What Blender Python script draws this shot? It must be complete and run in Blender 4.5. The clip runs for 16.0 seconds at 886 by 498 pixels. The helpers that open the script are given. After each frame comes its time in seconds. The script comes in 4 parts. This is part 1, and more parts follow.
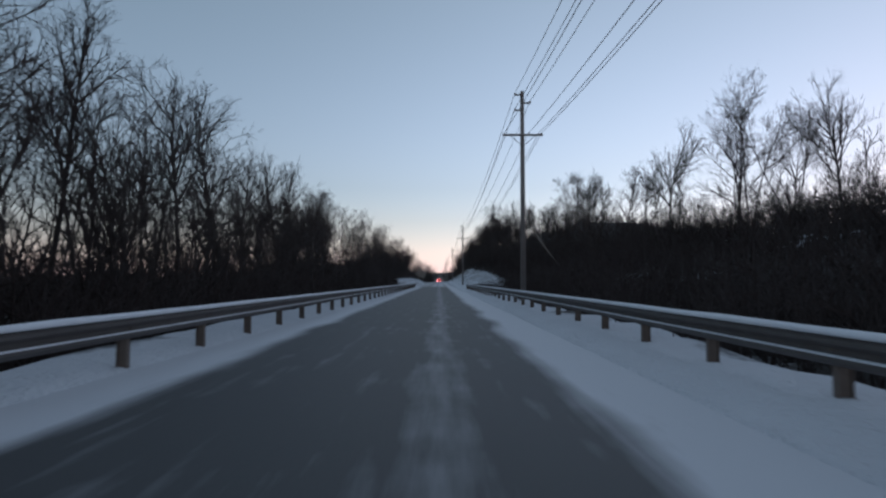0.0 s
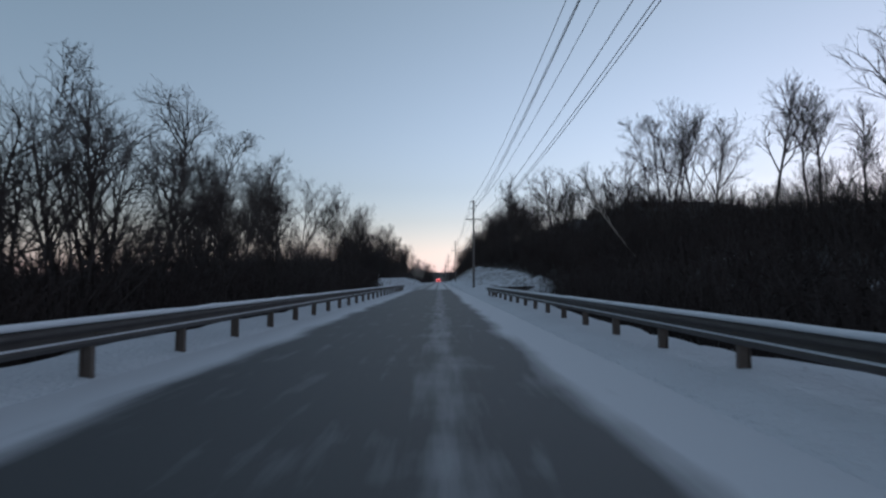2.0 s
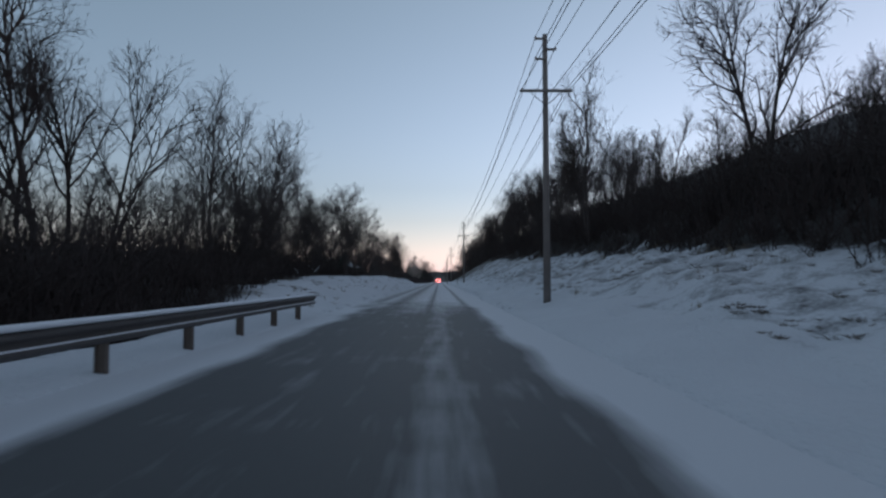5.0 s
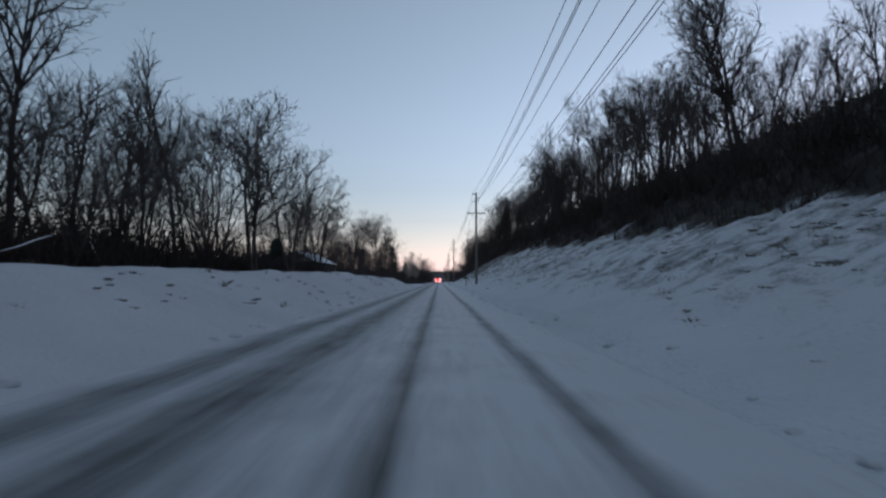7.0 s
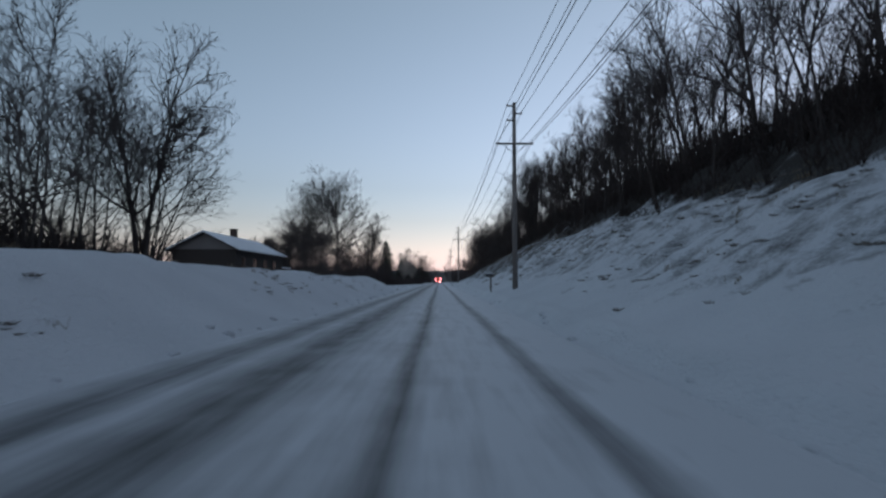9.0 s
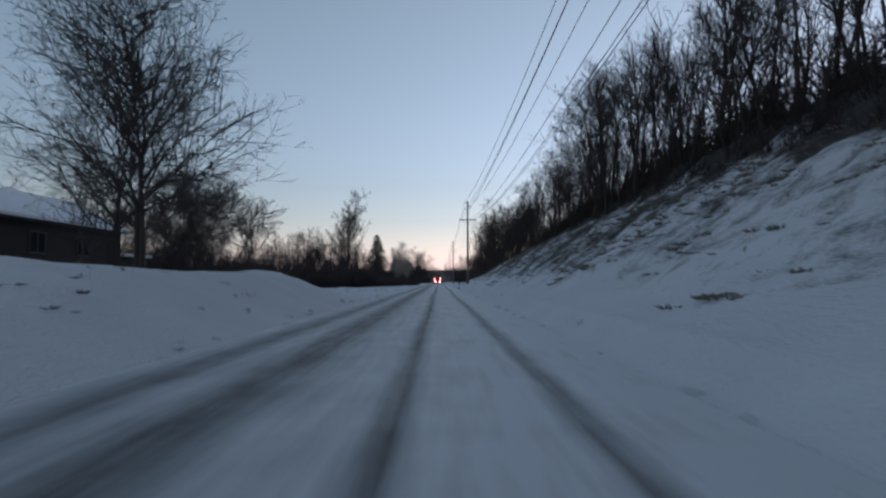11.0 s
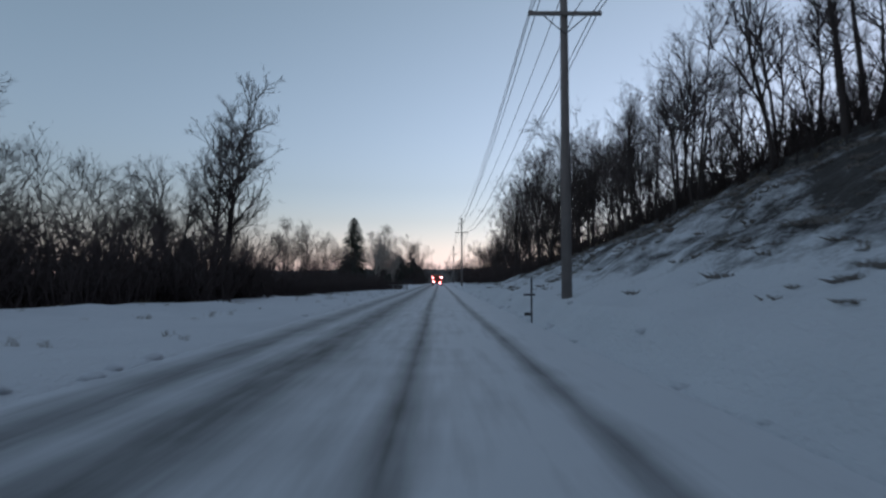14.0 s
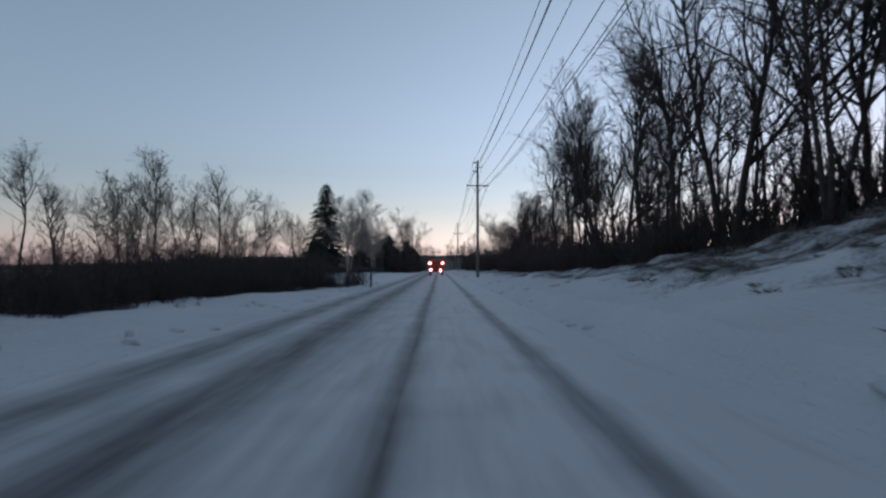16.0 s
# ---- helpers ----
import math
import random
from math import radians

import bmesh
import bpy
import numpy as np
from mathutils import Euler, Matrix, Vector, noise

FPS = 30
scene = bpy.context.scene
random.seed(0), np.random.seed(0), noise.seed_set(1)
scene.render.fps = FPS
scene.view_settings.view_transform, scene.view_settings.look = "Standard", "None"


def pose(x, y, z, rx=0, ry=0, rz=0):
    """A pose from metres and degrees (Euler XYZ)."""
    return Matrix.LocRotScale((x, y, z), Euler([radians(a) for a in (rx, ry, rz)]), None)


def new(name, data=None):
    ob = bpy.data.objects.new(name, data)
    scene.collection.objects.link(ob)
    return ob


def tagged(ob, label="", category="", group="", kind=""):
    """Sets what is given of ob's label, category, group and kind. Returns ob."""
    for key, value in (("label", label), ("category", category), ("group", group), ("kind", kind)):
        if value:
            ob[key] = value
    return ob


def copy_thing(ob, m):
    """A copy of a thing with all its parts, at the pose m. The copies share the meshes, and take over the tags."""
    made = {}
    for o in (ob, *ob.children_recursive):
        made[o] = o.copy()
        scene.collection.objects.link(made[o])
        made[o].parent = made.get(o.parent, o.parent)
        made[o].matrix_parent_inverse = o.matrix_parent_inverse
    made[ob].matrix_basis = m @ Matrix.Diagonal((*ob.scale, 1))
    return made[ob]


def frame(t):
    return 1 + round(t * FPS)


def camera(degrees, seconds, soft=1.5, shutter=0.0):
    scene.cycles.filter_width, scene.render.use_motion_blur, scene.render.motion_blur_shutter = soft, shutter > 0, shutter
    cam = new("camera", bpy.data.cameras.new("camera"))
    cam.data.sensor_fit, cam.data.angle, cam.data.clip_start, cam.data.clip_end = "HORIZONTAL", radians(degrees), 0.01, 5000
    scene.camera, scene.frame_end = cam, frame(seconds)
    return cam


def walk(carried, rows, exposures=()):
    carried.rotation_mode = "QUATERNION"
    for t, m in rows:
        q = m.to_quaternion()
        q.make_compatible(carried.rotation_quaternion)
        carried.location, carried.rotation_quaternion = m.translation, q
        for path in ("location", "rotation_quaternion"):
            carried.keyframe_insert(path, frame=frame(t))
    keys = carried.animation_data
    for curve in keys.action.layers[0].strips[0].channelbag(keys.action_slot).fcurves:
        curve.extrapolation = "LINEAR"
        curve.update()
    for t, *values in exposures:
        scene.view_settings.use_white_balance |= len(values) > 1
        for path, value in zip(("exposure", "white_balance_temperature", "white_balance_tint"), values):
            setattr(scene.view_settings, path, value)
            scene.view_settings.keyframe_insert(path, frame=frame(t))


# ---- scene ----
# ---- camera: a car at 19 to 22 m/s along a straight road, eye 1.3 m above it ----
EYE = 1.3
cam = camera(73.5, 16.0, soft=2.4, shutter=0.12)
# seconds, metres along the road, degrees of tilt, degrees of turn
DRIVE = [
    (0.0, 0.80, 3.05, -0.38),
    (0.5, 10.35, 3.05, -0.38),
    (1.0, 19.91, 3.05, -0.38),
    (1.5, 29.46, 3.05, -0.38),
    (2.0, 39.01, 3.05, -0.38),
    (2.5, 48.53, 3.05, -0.38),
    (3.0, 58.03, 3.05, -0.38),
    (3.5, 67.53, 3.05, -0.38),
    (4.0, 77.02, 3.05, -0.38),
    (4.5, 86.53, 3.05, -0.38),
    (5.0, 96.07, 3.05, -0.38),
    (5.5, 105.64, 3.05, -0.38),
    (6.0, 115.26, 3.05, -0.38),
    (6.5, 124.94, 3.05, -0.38),
    (7.0, 134.62, 3.05, -0.38),
    (7.5, 144.29, 3.05, -0.38),
    (8.0, 153.98, 3.05, -0.38),
    (8.5, 163.72, 3.05, -0.38),
    (9.0, 173.54, 3.05, -0.38),
    (9.5, 183.46, 3.05, -0.38),
    (10.0, 193.52, 3.05, -0.38),
    (10.5, 203.73, 3.05, -0.38),
    (11.0, 214.15, 3.05, -0.38),
    (11.5, 224.78, 3.05, -0.38),
    (12.0, 235.61, 3.05, -0.38),
    (12.5, 246.59, 3.05, -0.38),
    (13.0, 257.67, 3.05, -0.38),
    (13.5, 268.80, 3.05, -0.38),
    (14.0, 279.95, 3.05, -0.38),
    (14.5, 291.05, 3.05, -0.38),
    (15.0, 302.08, 2.67, -0.38),
    (15.5, 313.10, 2.02, -0.38),
    (16.0, 324.12, 1.80, -0.38),
]
walk(cam, [(t, pose(0, y, EYE, 90 + tilt, 0, turn)) for t, y, tilt, turn in DRIVE], exposures=[(0, 2.93, 5600, 7), (16, 2.93, 5600, 7)])

# ---- light: dusk, the sun just down ahead and to the right ----
world = bpy.data.worlds.new("dusk")
scene.world = world
world.use_nodes = True
wn, wl = world.node_tree.nodes, world.node_tree.links
sky = wn.new("ShaderNodeTexSky")
sky.sky_type, sky.sun_disc = "NISHITA", False
sky.sun_elevation, sky.sun_rotation = radians(-0.2), radians(48)
sky.air_density, sky.dust_density, sky.ozone_density = 1.0, 0.2, 2.0
haze = wn.new("ShaderNodeHueSaturation")
haze.inputs["Saturation"].default_value = 0.46
wl.new(sky.outputs[0], haze.inputs["Color"])
# the low band of twilight turns from yellow to pale pink, the upper sky to a cool blue
up = wn.new("ShaderNodeTexCoord")
split = wn.new("ShaderNodeSeparateXYZ")
wl.new(up.outputs["Generated"], split.inputs[0])
band = wn.new("ShaderNodeValToRGB")
band.color_ramp.elements[0].position, band.color_ramp.elements[0].color = 0.0, (1.07, 0.95, 1.03, 1)
band.color_ramp.elements[1].position, band.color_ramp.elements[1].color = 0.45, (0.98, 1.0, 0.96, 1)
middle = band.color_ramp.elements.new(0.14)
middle.color = (1.01, 0.98, 1.02, 1)
wl.new(split.outputs["Z"], band.inputs[0])
tinted = wn.new("ShaderNodeMix")
tinted.data_type, tinted.blend_type = "RGBA", "MULTIPLY"
tinted.inputs[0].default_value = 1.0
wl.new(haze.outputs[0], tinted.inputs[6])
wl.new(band.outputs[0], tinted.inputs[7])
across = wn.new("ShaderNodeMapRange")
across.inputs[1].default_value, across.inputs[2].default_value = -0.55, 0.55
wl.new(split.outputs["X"], across.inputs[0])
warmth = wn.new("ShaderNodeValToRGB")
warmth.color_ramp.elements[0].color = (0.93, 1.0, 1.01, 1)
warmth.color_ramp.elements[1].color = (1.04, 0.99, 0.99, 1)
wl.new(across.outputs[0], warmth.inputs[0])
sided = wn.new("ShaderNodeMix")
sided.data_type, sided.blend_type = "RGBA", "MULTIPLY"
sided.inputs[0].default_value = 1.0
wl.new(tinted.outputs[2], sided.inputs[6])
wl.new(warmth.outputs[0], sided.inputs[7])
wl.new(sided.outputs[2], wn["Background"].inputs[0])
wn["Background"].inputs[1].default_value = 0.12


# ---- materials ----
def material(name, base, rough=0.8, dark=None, scale=6.0, fine=60.0, bump=0.3, metal=0.0, spread=0.0):
    """Two colours mixed by a broad and a fine noise, with relief; spread varies the tone from object to object."""
    m = bpy.data.materials.new(name)
    m.use_nodes = True
    n, l = m.node_tree.nodes, m.node_tree.links
    b = n["Principled BSDF"]
    b.inputs["Roughness"].default_value, b.inputs["Metallic"].default_value = rough, metal
    at = n.new("ShaderNodeTexCoord")
    broad, grain = n.new("ShaderNodeTexNoise"), n.new("ShaderNodeTexNoise")
    broad.inputs["Scale"].default_value, grain.inputs["Scale"].default_value = scale, fine
    broad.inputs["Detail"].default_value, grain.inputs["Detail"].default_value = 5, 3
    l.new(at.outputs["Object"], broad.inputs["Vector"])
    l.new(at.outputs["Object"], grain.inputs["Vector"])
    add = n.new("ShaderNodeMath")
    add.operation = "MULTIPLY_ADD"
    l.new(grain.outputs["Fac"], add.inputs[0])
    add.inputs[1].default_value = 0.5
    l.new(broad.outputs["Fac"], add.inputs[2])
    ramp = n.new("ShaderNodeMapRange")
    ramp.inputs[1].default_value, ramp.inputs[2].default_value = 0.5, 1.0
    ramp.inputs[4].default_value = 0.6
    l.new(add.outputs[0], ramp.inputs[0])
    mix = n.new("ShaderNodeMix")
    mix.data_type = "RGBA"
    mix.inputs[6].default_value = (*base, 1)
    mix.inputs[7].default_value = (*(dark or [c * 0.5 for c in base]), 1)
    l.new(ramp.outputs[0], mix.inputs[0])
    out = mix.outputs[2]
    if spread:
        info, vary, tone = n.new("ShaderNodeObjectInfo"), n.new("ShaderNodeMapRange"), n.new("ShaderNodeHueSaturation")
        vary.inputs[3].default_value, vary.inputs[4].default_value = 1 - spread, 1 + spread
        l.new(info.outputs["Random"], vary.inputs[0])
        l.new(vary.outputs[0], tone.inputs["Value"])
        l.new(out, tone.inputs["Color"])
        out = tone.outputs[0]
    l.new(out, b.inputs["Base Color"])
    if bump:
        relief = n.new("ShaderNodeBump")
        relief.inputs["Strength"].default_value, relief.inputs["Distance"].default_value = bump, 0.02
        l.new(add.outputs[0], relief.inputs["Height"])
        l.new(relief.outputs[0], b.inputs["Normal"])
    return m


def glowing(name, colour, strength):
    m = bpy.data.materials.new(name)
    m.use_nodes = True
    b = m.node_tree.nodes["Principled BSDF"]
    b.inputs["Base Color"].default_value = b.inputs["Emission Color"].default_value = (*colour, 1)
    b.inputs["Emission Strength"].default_value = strength
    b.inputs["Roughness"].default_value = 0.3
    return m


BARK = material("bark", (0.060, 0.049, 0.045), 0.95, (0.028, 0.023, 0.021), 3, 40, 0.5, spread=0.25)
TWIG = material("twigs", (0.054, 0.043, 0.040), 0.95, (0.028, 0.022, 0.021), 2, 20, 0.0, spread=0.25)
PALE_BARK = material("pale_bark", (0.42, 0.38, 0.33), 0.85, (0.2, 0.17, 0.15), 3, 30, 0.4)
SCRUB = material("scrub", (0.040, 0.028, 0.025), 0.95, (0.017, 0.012, 0.011), 0.4, 12, 0.0)
# brown hedge wood, lighter than SCRUB: the haze over it is in the colour
HAZED_STEMS = material("hazed_hedge_stems", (0.062, 0.046, 0.043), 0.95, (0.030, 0.021, 0.020), 0.4, 12, 0.0)
# dead grass, its tone also set to imitate shadowed specks in the snow
GRASS_SHADE = material("matted_grass", (0.13, 0.11, 0.092), 0.9, (0.24, 0.23, 0.22), 3, 30, 0.3)
STRAW = material("dry_grass", (0.22, 0.18, 0.12), 0.9, (0.10, 0.085, 0.06), 0.6, 20, 0.0)
NEEDLES = material("needles", (0.035, 0.05, 0.035), 0.8, (0.015, 0.025, 0.018), 2, 20, 0.0)
POLE_WOOD = material("pole_wood", (0.23, 0.205, 0.19), 0.85, (0.12, 0.105, 0.096), 2, 60, 0.4)
STEEL = material("galvanised_steel", (0.11, 0.10, 0.095), 0.7, (0.06, 0.052, 0.048), 3, 50, 0.15, metal=0.15)
RUSTY = material("weathered_post", (0.16, 0.13, 0.11), 0.85, (0.08, 0.06, 0.05), 5, 60, 0.3)
SNOW_CAP = material("snow_cap", (0.80, 0.82, 0.85), 0.7, (0.68, 0.71, 0.76), 4, 40, 0.3)
CABLE = material("cable", (0.10, 0.10, 0.11), 0.6, None, 2, 20, 0.0)
GLASSY = material("porcelain", (0.25, 0.2, 0.18), 0.25, None, 5, 30, 0.0)


def ground_material():
    """Snow, thin or absent where the attribute 'litter' is high, and there dead leaves, soil and painted hummock shade.
    """
    m = bpy.data.materials.new("snowy_ground")
    m.use_nodes = True
    n, l = m.node_tree.nodes, m.node_tree.links
    b = n["Principled BSDF"]
    b.inputs["Roughness"].default_value = 0.75
    at = n.new("ShaderNodeTexCoord")
    litter = n.new("ShaderNodeAttribute")
    litter.attribute_name = "litter"
    noises = []
    for s, d in ((0.35, 6), (1.4, 5), (12, 3)):
        k = n.new("ShaderNodeTexNoise")
        k.inputs["Scale"].default_value, k.inputs["Detail"].default_value = s, d
        l.new(at.outputs["Object"], k.inputs["Vector"])
        noises.append(k)
    # bare patches where litter plus noise passes a threshold
    a = n.new("ShaderNodeMath")
    a.operation = "MULTIPLY_ADD"
    l.new(noises[1].outputs["Fac"], a.inputs[0])
    a.inputs[1].default_value = 0.9
    l.new(litter.outputs["Fac"], a.inputs[2])
    c = n.new("ShaderNodeMath")
    c.operation = "MULTIPLY_ADD"
    l.new(noises[2].outputs["Fac"], c.inputs[0])
    c.inputs[1].default_value = 0.5
    l.new(a.outputs[0], c.inputs[2])
    bare = n.new("ShaderNodeMapRange")
    bare.inputs[1].default_value, bare.inputs[2].default_value = 1.02, 1.42
    l.new(c.outputs[0], bare.inputs[0])
    snow = n.new("ShaderNodeMix")
    snow.data_type = "RGBA"
    snow.inputs[6].default_value, snow.inputs[7].default_value = (0.58, 0.60, 0.635, 1), (0.74, 0.76, 0.795, 1)
    l.new(noises[0].outputs["Fac"], snow.inputs[0])
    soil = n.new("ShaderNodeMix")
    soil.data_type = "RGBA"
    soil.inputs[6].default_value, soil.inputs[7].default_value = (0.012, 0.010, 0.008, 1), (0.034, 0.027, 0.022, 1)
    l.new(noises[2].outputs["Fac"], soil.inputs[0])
    both = n.new("ShaderNodeMix")
    both.data_type = "RGBA"
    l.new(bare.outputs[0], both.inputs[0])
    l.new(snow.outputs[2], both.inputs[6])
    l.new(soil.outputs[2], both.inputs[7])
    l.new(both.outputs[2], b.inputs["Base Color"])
    relief = n.new("ShaderNodeBump")
    relief.inputs["Strength"].default_value, relief.inputs["Distance"].default_value = 0.8, 0.25
    l.new(c.outputs[0], relief.inputs["Height"])
    l.new(relief.outputs[0], b.inputs["Normal"])
    return m


def road_material():
    """Asphalt; the attribute 'snow' says how much packed snow lies on it, broken up by noise drawn out along the road."""
    m = bpy.data.materials.new("winter_asphalt")
    m.use_nodes = True
    n, l = m.node_tree.nodes, m.node_tree.links
    b = n["Principled BSDF"]
    at = n.new("ShaderNodeTexCoord")
    cover = n.new("ShaderNodeAttribute")
    cover.attribute_name = "snow"
    drawn = n.new("ShaderNodeMapping")
    drawn.inputs["Scale"].default_value = (3.0, 0.25, 1)
    l.new(at.outputs["Object"], drawn.inputs["Vector"])
    streak, blot, grit = (n.new("ShaderNodeTexNoise") for _ in range(3))
    streak.inputs["Scale"].default_value, blot.inputs["Scale"].default_value, grit.inputs["Scale"].default_value = 1.6, 0.8, 70
    streak.inputs["Detail"].default_value = blot.inputs["Detail"].default_value = 6
    l.new(drawn.outputs[0], streak.inputs["Vector"])
    l.new(at.outputs["Object"], blot.inputs["Vector"])
    l.new(at.outputs["Object"], grit.inputs["Vector"])
    s = n.new("ShaderNodeMath")
    s.operation = "MULTIPLY_ADD"
    l.new(streak.outputs["Fac"], s.inputs[0])
    s.inputs[1].default_value = 0.55
    l.new(cover.outputs["Fac"], s.inputs[2])
    s2 = n.new("ShaderNodeMath")
    s2.operation = "MULTIPLY_ADD"
    l.new(blot.outputs["Fac"], s2.inputs[0])
    s2.inputs[1].default_value = 0.35
    l.new(s.outputs[0], s2.inputs[2])
    white = n.new("ShaderNodeMapRange")
    white.inputs[1].default_value, white.inputs[2].default_value = 0.55, 1.35
    l.new(s2.outputs[0], white.inputs[0])
    stone = n.new("ShaderNodeMix")
    stone.data_type = "RGBA"
    stone.inputs[6].default_value, stone.inputs[7].default_value = (0.032, 0.033, 0.035, 1), (0.068, 0.069, 0.072, 1)
    l.new(grit.outputs["Fac"], stone.inputs[0])
    both = n.new("ShaderNodeMix")
    both.data_type = "RGBA"
    both.inputs[7].default_value = (0.60, 0.615, 0.645, 1)
    l.new(white.outputs[0], both.inputs[0])
    l.new(stone.outputs[2], both.inputs[6])
    l.new(both.outputs[2], b.inputs["Base Color"])
    b.inputs["Roughness"].default_value = 0.62
    h = n.new("ShaderNodeMath")
    h.operation = "MULTIPLY_ADD"
    l.new(grit.outputs["Fac"], h.inputs[0])
    h.inputs[1].default_value = 0.25
    l.new(white.outputs[0], h.inputs[2])
    relief = n.new("ShaderNodeBump")
    relief.inputs["Strength"].default_value, relief.inputs["Distance"].default_value = 0.4, 0.03
    l.new(h.outputs[0], relief.inputs["Height"])
    l.new(relief.outputs[0], b.inputs["Normal"])
    return m


# ---- building blocks ----
def part(name, bm, mat, parent=None, label="", smooth=False):
    """Links a bmesh as one mesh object, under a thing or part where parent is given."""
    me = bpy.data.meshes.new(name)
    bm.normal_update()
    bm.to_mesh(me)
    bm.free()
    me.materials.append(mat)
    if smooth:
        me.shade_smooth()
    ob = new(name, me)
    ob.parent = parent
    return tagged(ob, label) if label else ob


def from_lists(name, verts, faces, mat, parent=None, smooth=False):
    me = bpy.data.meshes.new(name)
    me.from_pydata(verts, [], faces)
    me.materials.append(mat)
    if smooth:
        me.shade_smooth()
    ob = new(name, me)
    ob.parent = parent
    return ob


def thing(name, label, category, at=(0, 0, 0), group=""):
    ob = new(name)
    ob.matrix_basis = pose(*at)
    return tagged(ob, label, category, group)


def box(bm, centre, size, bevel=0.0):
    r = bmesh.ops.create_cube(bm, size=1.0, matrix=Matrix.Translation(centre) @ Matrix.Diagonal((*size, 1)))
    if bevel:
        edges = list({e for v in r["verts"] for e in v.link_edges})
        bmesh.ops.bevel(bm, geom=edges, offset=bevel, segments=2, affect="EDGES", profile=0.5)


def rod(bm, a, b, r0, r1=None, sides=10):
    a, b = Vector(a), Vector(b)
    d = b - a
    turn = d.to_track_quat("Z", "Y").to_matrix().to_4x4()
    bmesh.ops.create_cone(bm, cap_ends=True, segments=sides, radius1=r0, radius2=r0 if r1 is None else r1, depth=d.length,
                          matrix=Matrix.Translation((a + b) / 2) @ turn)


def tube(verts, faces, points, radii, sides):
    """Adds an open tube through the points to the lists."""
    start = len(verts)
    for i, p in enumerate(points):
        d = points[min(i + 1, len(points) - 1)] - points[max(i - 1, 0)]
        u = d.orthogonal().normalized()
        w = d.cross(u).normalized()
        for k in range(sides):
            a = math.tau * k / sides
            verts.append(p + radii[i] * (math.cos(a) * u + math.sin(a) * w))
    for i in range(len(points) - 1):
        for k in range(sides):
            q = (k + 1) % sides
            s = start + i * sides
            faces.append((s + k, s + q, s + sides + q, s + sides + k))


def spike(verts, faces, points, radii):
    """A three sided twig through the points, running out to a tip."""
    if len(points) > 2:
        tube(verts, faces, points, radii, 3)
        del faces[-3:], verts[-3:]
    else:
        d = points[1] - points[0]
        u = d.orthogonal().normalized()
        w = d.cross(u).normalized()
        for k in range(3):
            a = math.tau * k / 3
            verts.append(points[0] + radii[0] * (math.cos(a) * u + math.sin(a) * w))
    tip = len(verts)
    verts.append(points[-1])
    for k in range(3):
        faces.append((tip - 3 + k, tip - 3 + (k + 1) % 3, tip))


def triangles(faces):
    """The faces as an array of triangles."""
    return np.array([t for f in faces for t in ((f,) if len(f) == 3 else ((f[0], f[1], f[2]), (f[0], f[2], f[3])))])


# ---- the lie of the land ----
def lerp(v, stops):
    return float(np.interp(v, [s[0] for s in stops], [s[1] for s in stops]))


def ease(v):
    v = min(1.0, max(0.0, v))
    return v * v * (3 - 2 * v)


ROAD_LEFT, ROAD_RIGHT = -4.2, 2.5
BANK = [(-100, 0), (86, 0), (94, 0.7), (104, 2.0), (125, 3.0), (150, 3.7), (200, 5.0), (250, 6.0), (300, 5.0), (330, 3.2), (360, 1.0), (400, 0.5), (2000, 0.3)]
HILL = [(-100, 0.1), (0, 0.18), (25, 0.22), (45, 0.27), (86, 0.27), (96, 0.22), (111, 0.20), (120, 0.32), (130, 0.45), (140, 0.50), (250, 0.5), (330, 0.32), (380, 0.12), (450, 0.05), (2000, 0.0)]
KNOLL = [(-100, 0), (112, 0.0), (122, 0.7), (150, 1.6), (172, 1.7), (186, 1.8), (197, 1.85), (207, 1.7), (230, 1.6), (246, 1.6), (257, 0.5), (268, 0.0), (2000, 0)]
HEDGE = [(-100, -7.5), (112, -7.5), (125, -9.5), (150, -12.5), (205, -13.5), (225, -25), (262, -25), (275, -22), (300, -20), (320, -12), (345, -9.4), (353, -8.2), (362, -5.9), (367, -5.9), (371, -15), (385, -20), (440, -20), (475, -24), (500, -14), (2000, -12)]
BROW = [(-100, 6.0), (80, 6.0), (92, 11.0), (104, 11.0), (140, 12.0), (300, 13.5), (330, 13.5), (350, 11), (380, 9.5), (2000, 9)]


BERM = [(-100, 0), (100, 0.0), (180, 0.15), (211, 0.25), (280, 0.5), (320, 0.45), (380, 0.2), (2000, 0.1)]


def rough(x, y, s, seed=0.0):
    return noise.noise(Vector((x / s, y / s, seed)))


